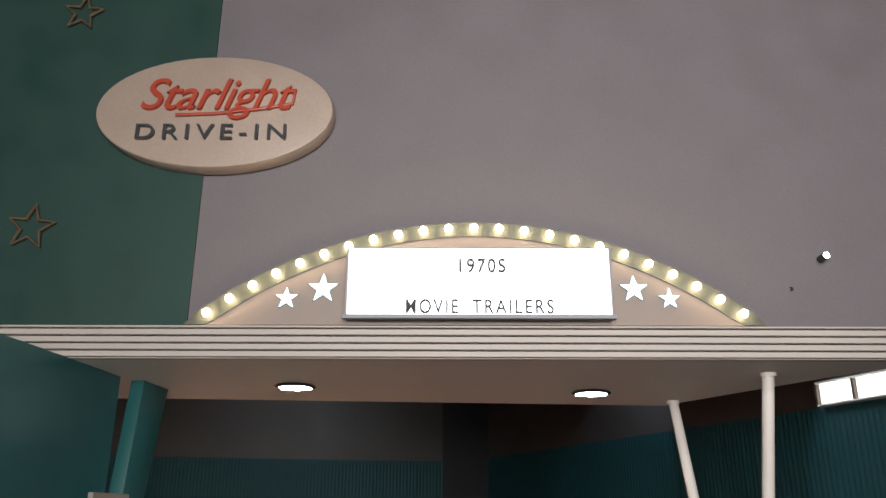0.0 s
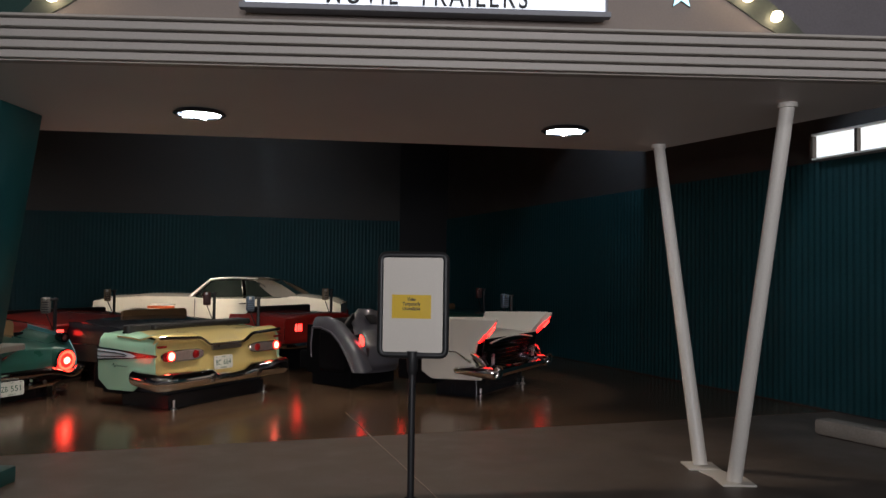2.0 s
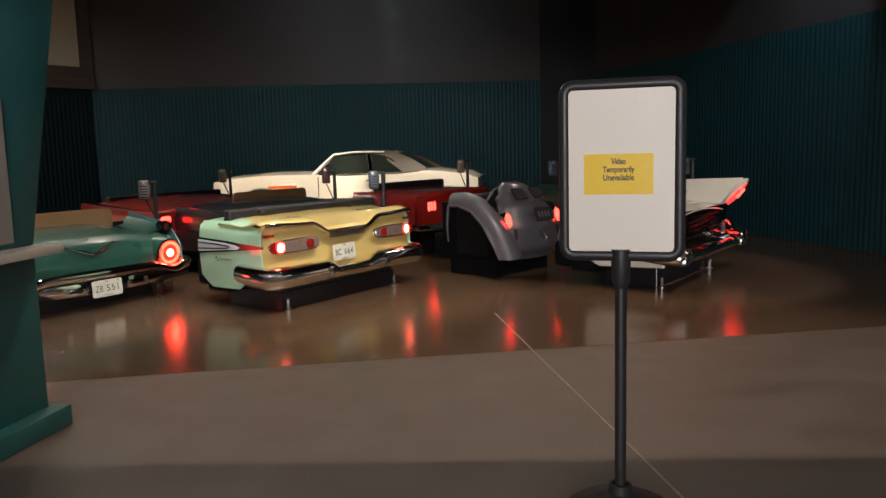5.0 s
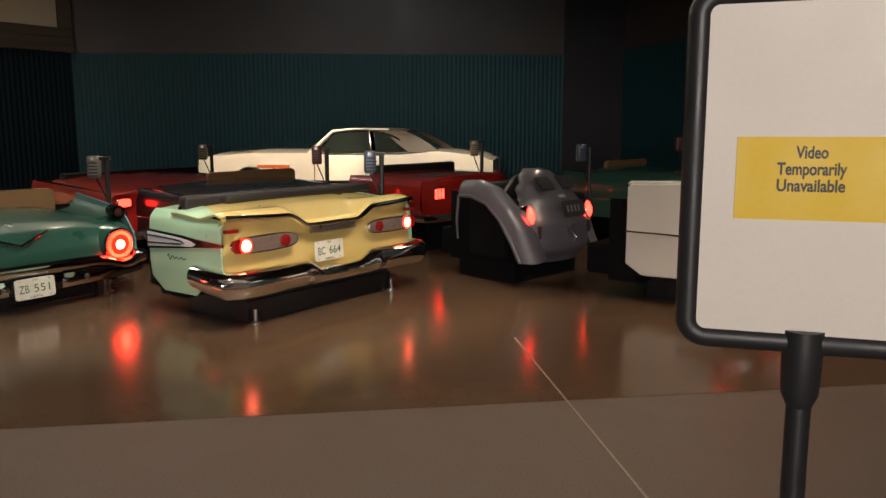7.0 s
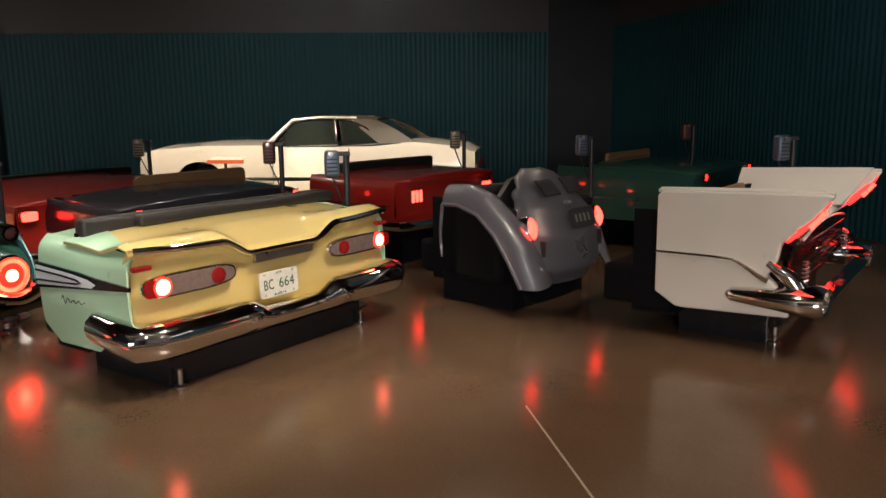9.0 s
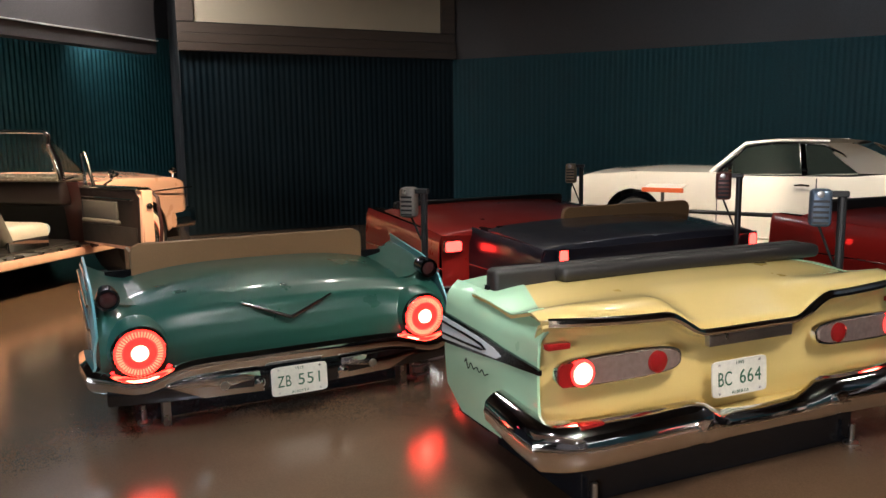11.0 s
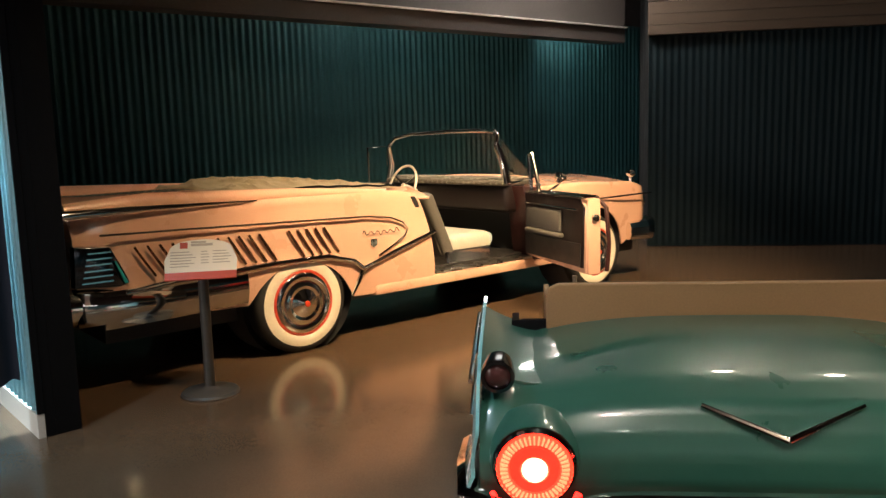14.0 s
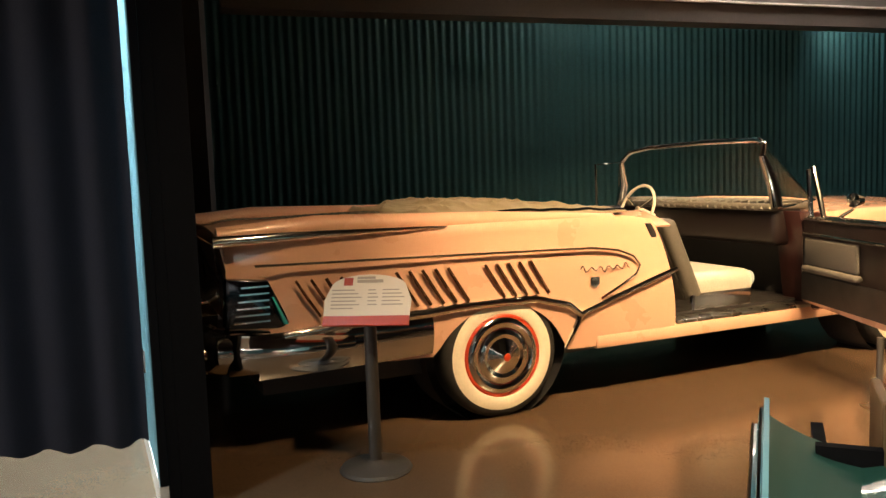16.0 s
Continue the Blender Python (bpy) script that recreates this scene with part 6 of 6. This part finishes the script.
# bright lamp over the right side of the facade
def wall_spot():
    root = empty("wall_spotlight", MQ0 @ pose(2.98, 0.12, 3.40), "small bright spotlight on the facade", "lamp")
    part("can", lathe([(0.02, 0.0), (0.028, 0.02), (0.03, 0.10), (0.028, 0.125), (0.024, 0.12)], 24, pose(0, 0, 0, 90, 0, 0)), M_PLASTIC, root)
    part("lens", lathe([(0.024, 0.12), (0.016, 0.125), (0, 0.128)], 20, pose(0, 0, 0, 90, 0, 0)), M_DOWNLIT, root, "glowing lens")


wall_spot()
tagged(mesh_object("wall_stud", lathe([(0.022, 0), (0.018, 0.02), (0, 0.025)], 16, MQ0 @ pose(2.72, 0.12, 3.16, 90, 0, 0)), M_CHROME, smooth=True), "small shiny metal stud on the dark wall", "fixing")


def high_window():
    """Row of lit panes high above the right-hand wall."""
    m, length = wall_frame((4.63, 10.88), (5.78, 8.27))
    root = empty("window_1", m, "bright high window strip with dark mullions", "window", kind="structure")
    part("window_frame", box(0, -0.16, 2.805, length, -0.02, 2.83, 0.004), M_WHITE, root, "pale window frame", smooth=False)
    part("window_frame", box(0, -0.16, 3.08, length, -0.02, 3.105, 0.004), M_WHITE, root, smooth=False)
    for i in range(5):
        x0 = i * length / 5
        part("mullion", box(x0 - 0.02, -0.16, 2.83, x0 + 0.02, -0.02, 3.08, 0.004), M_BEAM, root, smooth=False)
        part("pane", box(x0 + 0.02, -0.10, 2.83, x0 + length / 5 - 0.02, -0.08, 3.08), M_WINLIT, root, "glowing window pane", smooth=False)


high_window()


def sign_stand():
    root = empty("sign_stand", pose(0.240, 6.63, 0, 0, 0, -6.1), "black poster stand with a round weighted base", "sign")
    part("base", lathe([(0.215, 0.0), (0.22, 0.006), (0.215, 0.018), (0.19, 0.04), (0.14, 0.065), (0.085, 0.085), (0.045, 0.098), (0.04, 0.13), (0.03, 0.132), (0.03, 0.12), (0.0, 0.12)], 48), M_RUBBER, root, "black domed rubber base")
    part("pole", tube([(0, 0, 0.10), (0, 0, 1.0)], 0.021, 20), M_PLASTIC, root, "black pole")
    part("clamp", tube([(0, 0, 0.86), (0, 0, 0.885), (0, 0, 0.97), (0, 0, 1.0)], [0.021, 0.032, 0.035, 0.035], 16), M_PLASTIC, root)
    hw, z0, z1 = 0.214, 0.960, 1.590
    # rounded frame swept round the poster
    path = []
    r = 0.05
    for cx, cz, a0 in ((hw - r, z1 - r, 0), (-hw + r, z1 - r, 90), (-hw + r, z0 + r, 180), (hw - r, z0 + r, 270)):
        for i in range(7):
            a = radians(a0 + 15 * i)
            path.append((cx + (r - 0.018) * math.cos(a), -0.0, cz + (r - 0.018) * math.sin(a)))
    part("frame", tube(path, 0.0215, 12, closed=True), M_PLASTIC, root, "black rounded poster frame")
    poster = part("poster", box(-hw + 0.02, -0.014, z0 + 0.02, hw - 0.02, -0.006, z1 - 0.02), M_PAPER, root, "white poster sheet behind clear cover", smooth=False)
    part("poster_back", box(-hw + 0.02, -0.005, z0 + 0.02, hw - 0.02, 0.012, z1 - 0.02), M_PLASTIC, root, smooth=False)
    card = part("notice_card", box(-0.127, -0.0165, 1.194, 0.110, -0.0145, 1.335), M_YELLOW, poster, "yellow notice card with black words", smooth=False)
    for i, line in enumerate(("Video", "Temporarily", "Unavailable")):
        lettering("words", line, M_INK, pose(-0.008, -0.0172, 1.308 - i * 0.028, 90, 0, 0), 0.029, 0.0004, card, 1.0, fit_width=(0.05, 0.108, 0.106)[i], bold=0.0007)


sign_stand()


def parking_block():
    root = tagged(mesh_object("parking_block", prism([(-0.95, -0.10), (0.95, -0.10), (0.95, 0.10), (-0.95, 0.10)], 0, 0.15, pose(4.42, 8.66, 0, 0, 0, -62), 0.035), M_CONC, smooth=True), "weathered concrete parking block by the wall", "kerb")


parking_block()
# ---- hall things ----
def speaker_post(x, y, top, mat, turn=0):
    root = empty("speaker_post", pose(x, y, 0, 0, 0, turn), "drive-in speaker hung on a black post", "speaker", "speaker posts")
    part("post", tube([(0.10, 0, 0.0), (0.10, 0, top + 0.02)], 0.022, 12), M_PLASTIC, root, "black steel post")
    part("post_base", lathe([(0.12, 0), (0.12, 0.012), (0.03, 0.025), (0.022, 0.06)], 24, pose(0.10, 0, 0)), M_PLASTIC, root)
    part("cradle", box(0.02, -0.03, top - 0.01, 0.13, 0.03, top + 0.02, 0.006), M_PLASTIC, root, smooth=False)
    body = part("speaker_body", box(-0.055, -0.05, top - 0.165, 0.05, 0.045, top + 0.03, 0.022, 3), mat, root, "cast metal speaker box")
    for i in range(5):
        part("grille_slot", box(-0.04, -0.055, top - 0.15 + i * 0.028, 0.035, -0.045, top - 0.138 + i * 0.028), M_BLACK, body, smooth=False)
    part("knob", lathe([(0.018, 0), (0.016, 0.016), (0, 0.018)], 14, pose(-0.008, -0.055, top + 0.005, 90, 0, 0)), M_STEEL, body)
    part("cable", tube([(0.0, 0.03, top - 0.17), (0.06, 0.05, top - 0.32), (0.10, 0.03, top - 0.42)], 0.007, 6), M_RUBBER, root)


M_SPK_BLUE = material("blue_grey_cast_metal", (0.10, 0.14, 0.20), 0.4, 0.4, vary=0.2, scale=12, fine=90, bump=0.1)
M_SPK_RED = material("oxide_red_cast_metal", (0.16, 0.06, 0.05), 0.45, 0.3, vary=0.2, scale=12, fine=90, bump=0.1)
M_SPK_TAN = material("tan_cast_metal", (0.42, 0.33, 0.22), 0.45, 0.3, vary=0.2, scale=12, fine=90, bump=0.1)
for x, y, z, mt in ((-4.45, 11.285, 1.09, M_SPK), (-5.14, 14.47, 1.12, M_SPK_TAN), (-3.07, 13.06, 1.14, M_SPK_RED), (-2.145, 11.93, 1.12, M_SPK_BLUE), (-1.71, 15.03, 1.17, M_SPK_TAN), (-0.35, 14.2, 1.14, M_SPK_BLUE), (1.17, 12.96, 1.17, M_SPK_BLUE), (0.9, 16.3, 1.2, M_SPK_RED)):
    speaker_post(x, y, z, mt, 20)


def label_stand(x, y, turn, top, tilt_face=True):
    root = empty("label_stand", pose(x, y, 0, 0, 0, turn), "museum label on a grey post with a round base", "sign", "label stands")
    part("base", lathe([(0.165, 0), (0.17, 0.008), (0.16, 0.022), (0.05, 0.034), (0.03, 0.05)], 40), M_POST, root, "round weighted base")
    part("post", tube([(0, 0, 0.03), (0, 0, top - 0.05)], 0.030, 18), M_POST, root, "grey steel post")
    m = pose(0, -0.02, top, 55, 0, 0) @ Matrix.Diagonal((0.94, 0.88, 1, 1))
    pts = [(-0.21, -0.09), (0.21, -0.09), (0.215, 0.0)] + [(0.185 * math.cos(a), 0.08 + 0.07 * math.sin(a)) for a in [radians(10 + 16 * i) for i in range(11)]] + [(-0.215, 0.0)]
    face = outline(pts, 0.008, m, M_PAPER, "label_panel", root, "white arched label panel", 0.002)
    outline([(-0.21, -0.145), (0.21, -0.145), (0.21, -0.09), (-0.21, -0.09)], 0.012, m, M_RED, "red_band", root, "red band under the label", 0.002)
    bars = bmesh.new()
    for col, (x0, w, n) in enumerate(((-0.18, 0.15, 6), (0.0, 0.05, 5), (0.07, 0.11, 5))):
        for i in range(n):
            box(x0, 0.055 - i * 0.021, 0.008, x0 + w * (0.75 + 0.25 * ((i * 7) % 5) / 4), 0.061 - i * 0.021, 0.009, bm=bars)
    box(-0.06, 0.10, 0.008, 0.07, 0.118, 0.009, bm=bars)
    box(-0.06, 0.122, 0.008, 0.03, 0.136, 0.009, bm=bars)
    bars.transform(m)
    part("print", bars, M_GREYINK, face, "lines of small print", smooth=False)
    outline([(-0.125, 0.085), (-0.08, 0.085), (-0.08, 0.13), (-0.125, 0.13)], 0.0095, m, M_RED, "mark", face)


M_GREYINK = material("grey_print", (0.42, 0.38, 0.34), 0.5, vary=0, bump=0)
M_POST = material("dark_grey_steel_post", (0.06, 0.055, 0.05), 0.4, vary=0.15, scale=9, fine=90, bump=0.04)
label_stand(-7.10, 8.46, 84, 0.80)


def orange_label():
    root = empty("label_stand", pose(-4.85, 16.0, 0, 0, 0, 4), "museum label with an orange-red bar by the white coupe", "sign", "label stands")
    part("post", tube([(0, 0, 0.0), (0, 0, 0.80)], 0.02, 14), M_POST, root)
    part("base", lathe([(0.14, 0), (0.14, 0.01), (0.03, 0.03)], 28), M_POST, root)
    part("label_panel", box(-0.22, -0.01, 0.0, 0.22, 0.0, 0.20, 0.003, m=pose(0, -0.02, 0.82, -82, 0, 0)), M_PAPER, root, smooth=False)
    part("red_band", box(-0.24, -0.03, 0.775, 0.24, 0.005, 0.825, 0.004), M_ORANGE, root, "orange-red band", smooth=False)


M_ORANGE = material("orange_red_paint", (0.75, 0.14, 0.04), 0.45, vary=0.08, scale=6)
orange_label()


def barrier():
    root = empty("barrier_rail", pose(-4.0, 15.75, 0, 0, 0, 3), "low black barrier rail before the white coupe", "barrier")
    part("rail", tube([(-2.6, 0, 0.60), (2.6, 0, 0.60)], 0.022, 12), M_PLASTIC, root, "black round rail")
    for x in (-2.6, -0.9, 0.9, 2.6):
        part("upright", tube([(x, 0, 0.0), (x, 0, 0.66)], [0.03, 0.03], 12), M_PLASTIC, root, "black upright")
        part("foot", lathe([(0.09, 0), (0.09, 0.012), (0.03, 0.02)], 20, pose(x, 0, 0)), M_PLASTIC, root)


barrier()


def thin_post():
    root = empty("barrier_post", pose(-7.75, 11.15, 0), "slim steel barrier post with a square foot", "post")
    part("post", tube([(0, 0, 0.012), (0, 0, 0.40)], 0.018, 14), M_POST, root)
    part("foot", box(-0.10, -0.06, 0, 0.10, 0.06, 0.012, 0.003), M_STEEL, root, "steel foot plate", smooth=False)
    for x in (-0.07, 0.07):
        part("bolt", lathe([(0.012, 0.012), (0.012, 0.022), (0, 0.024)], 8, pose(x, 0.03, 0)), M_STEEL, root)


thin_post()


def screen():
    m, length = wall_frame(CL, CR)
    root = empty("projection_screen", m @ pose(0, -0.03, 0), "cream projection screen in a brown timber frame", "screen")
    x0, x1, z0, z1 = 0.23, 4.16, 3.12, 5.2
    part("screen_sheet", box(x0, -0.02, z0, x1, 0.0, z1), M_SCREEN, root, "blank cream screen sheet", smooth=False)
    for i, (a, b) in enumerate(((2.70, 2.82), (2.82, 2.96), (2.96, 3.11))):
        part("frame_board", box(x0 - 0.25, -0.10 + 0.025 * i, a, x1 + 0.25, 0.0, b - 0.006, 0.004), M_BEAM, root, "brown stepped frame board", smooth=False)
    for xa, xb in ((x0 - 0.25, x0 - 0.01), (x1 + 0.01, x1 + 0.25)):
        part("frame_stile", box(xa, -0.06, 3.115, xb, 0.0, 5.3, 0.004), M_BEAM, root, "brown frame stile", smooth=False)


M_SCREEN = material("screen_cloth", (0.62, 0.52, 0.36), 0.8, vary=0.06, scale=2, fine=150, bump=0.03)
screen()


def exit_sign():
    root = empty("exit_sign", pose(-6.648, 7.56, 2.31), "red glowing exit sign on the wall end", "sign")
    part("case", box(0.0, -0.02, 0.0, 0.07, 0.34, 0.21, 0.01), M_CREAM, root, "pale metal case")
    part("lit_face", box(0.071, 0.0, 0.02, 0.076, 0.32, 0.19), M_EXIT, root, "red glowing face", smooth=False)


exit_sign()
# ---- floor finishes and passage lining ----
M_CLOTH = material("black_cloth", (0.024, 0.025, 0.034), 0.9, spec=0.1, vary=0.2, scale=8, fine=160, bump=0.1)
# the wall teal lightened: part of the passage light is in this colour
M_TEAL_LIT = material("teal_steel_passage_lit", (0.30, 0.56, 0.62), 0.4, vary=0.12, scale=2, fine=40, bump=0.02)
BAND = wall_frame((-2.54, 8.19), (1.40, 9.58))[0]
plain("floor_sealed", box(-10.0, 0.0, 0.0005, 9.0, 16.0, 0.003, m=BAND), M_FLOOR_BROWN, "glossy sealed brown concrete under the cars", "floor")
d = Vector((0.34, -1.0, 0)).normalized()
mj = pose(-0.27, 9.03, 0, 0, 0, math.degrees(math.atan2(d.y, d.x)))
plain("floor_joint", box(-1.15, -0.005, 0.001, 6.0, 0.005, 0.0045, m=mj), M_JOINT, "pale filled joint in the concrete floor", "floor")
w = bpy.data.objects["wall_passage"]
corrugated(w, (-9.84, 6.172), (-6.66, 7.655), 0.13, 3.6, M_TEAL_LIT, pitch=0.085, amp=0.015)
mp, lp = wall_frame((-9.84, 6.172), (-6.65, 7.66))
plain("baseboard", box(0.0, -0.04, 0, lp, -0.002, 0.13, 0.004, m=mp), M_WHITE, "white baseboard under the corrugated wall", "baseboard")
plain("trim_end", box(lp - 0.010, -0.035, 0.13, lp + 0.002, -0.002, 3.6, m=mp), M_VOID, "black edge strip of the corrugated wall", "trim")


def curtain():
    """Black cloth hung across the passage, clear of the floor, with an uneven hem."""
    noise.seed_set(5)
    a, b = Vector((-6.78, 7.535, 0)), Vector((-6.23, 5.2, 0))
    n = 150
    across = (b - a).normalized()
    out = Vector((across.y, -across.x, 0))

    def fn(u, v):
        p = a.lerp(b, u)
        wave = 0.015 * math.sin(u * 2 * math.pi * 13 + 1.5 * noise.noise(Vector((u * 6, 0, 0)))) * (1 - 0.35 * v)
        hem = 0.272 + 0.010 * math.sin(u * 2 * math.pi * 13 + 0.8) + 0.012 * noise.noise(Vector((u * 40, 1, 0)))
        p = p + out * wave
        return (p.x, p.y, hem + (3.7 - hem) * v)
    root = empty("curtain", None, "black cloth curtain with an uneven hem hung above the floor", "curtain")
    part("cloth", grid(fn, n, 6, 0.004), M_CLOTH, root, "black folded cloth")
    part("rail", tube([(a.x, a.y, 3.72), (b.x, b.y, 3.72)], 0.02, 10), M_PLASTIC, root, "black curtain rail")


curtain()
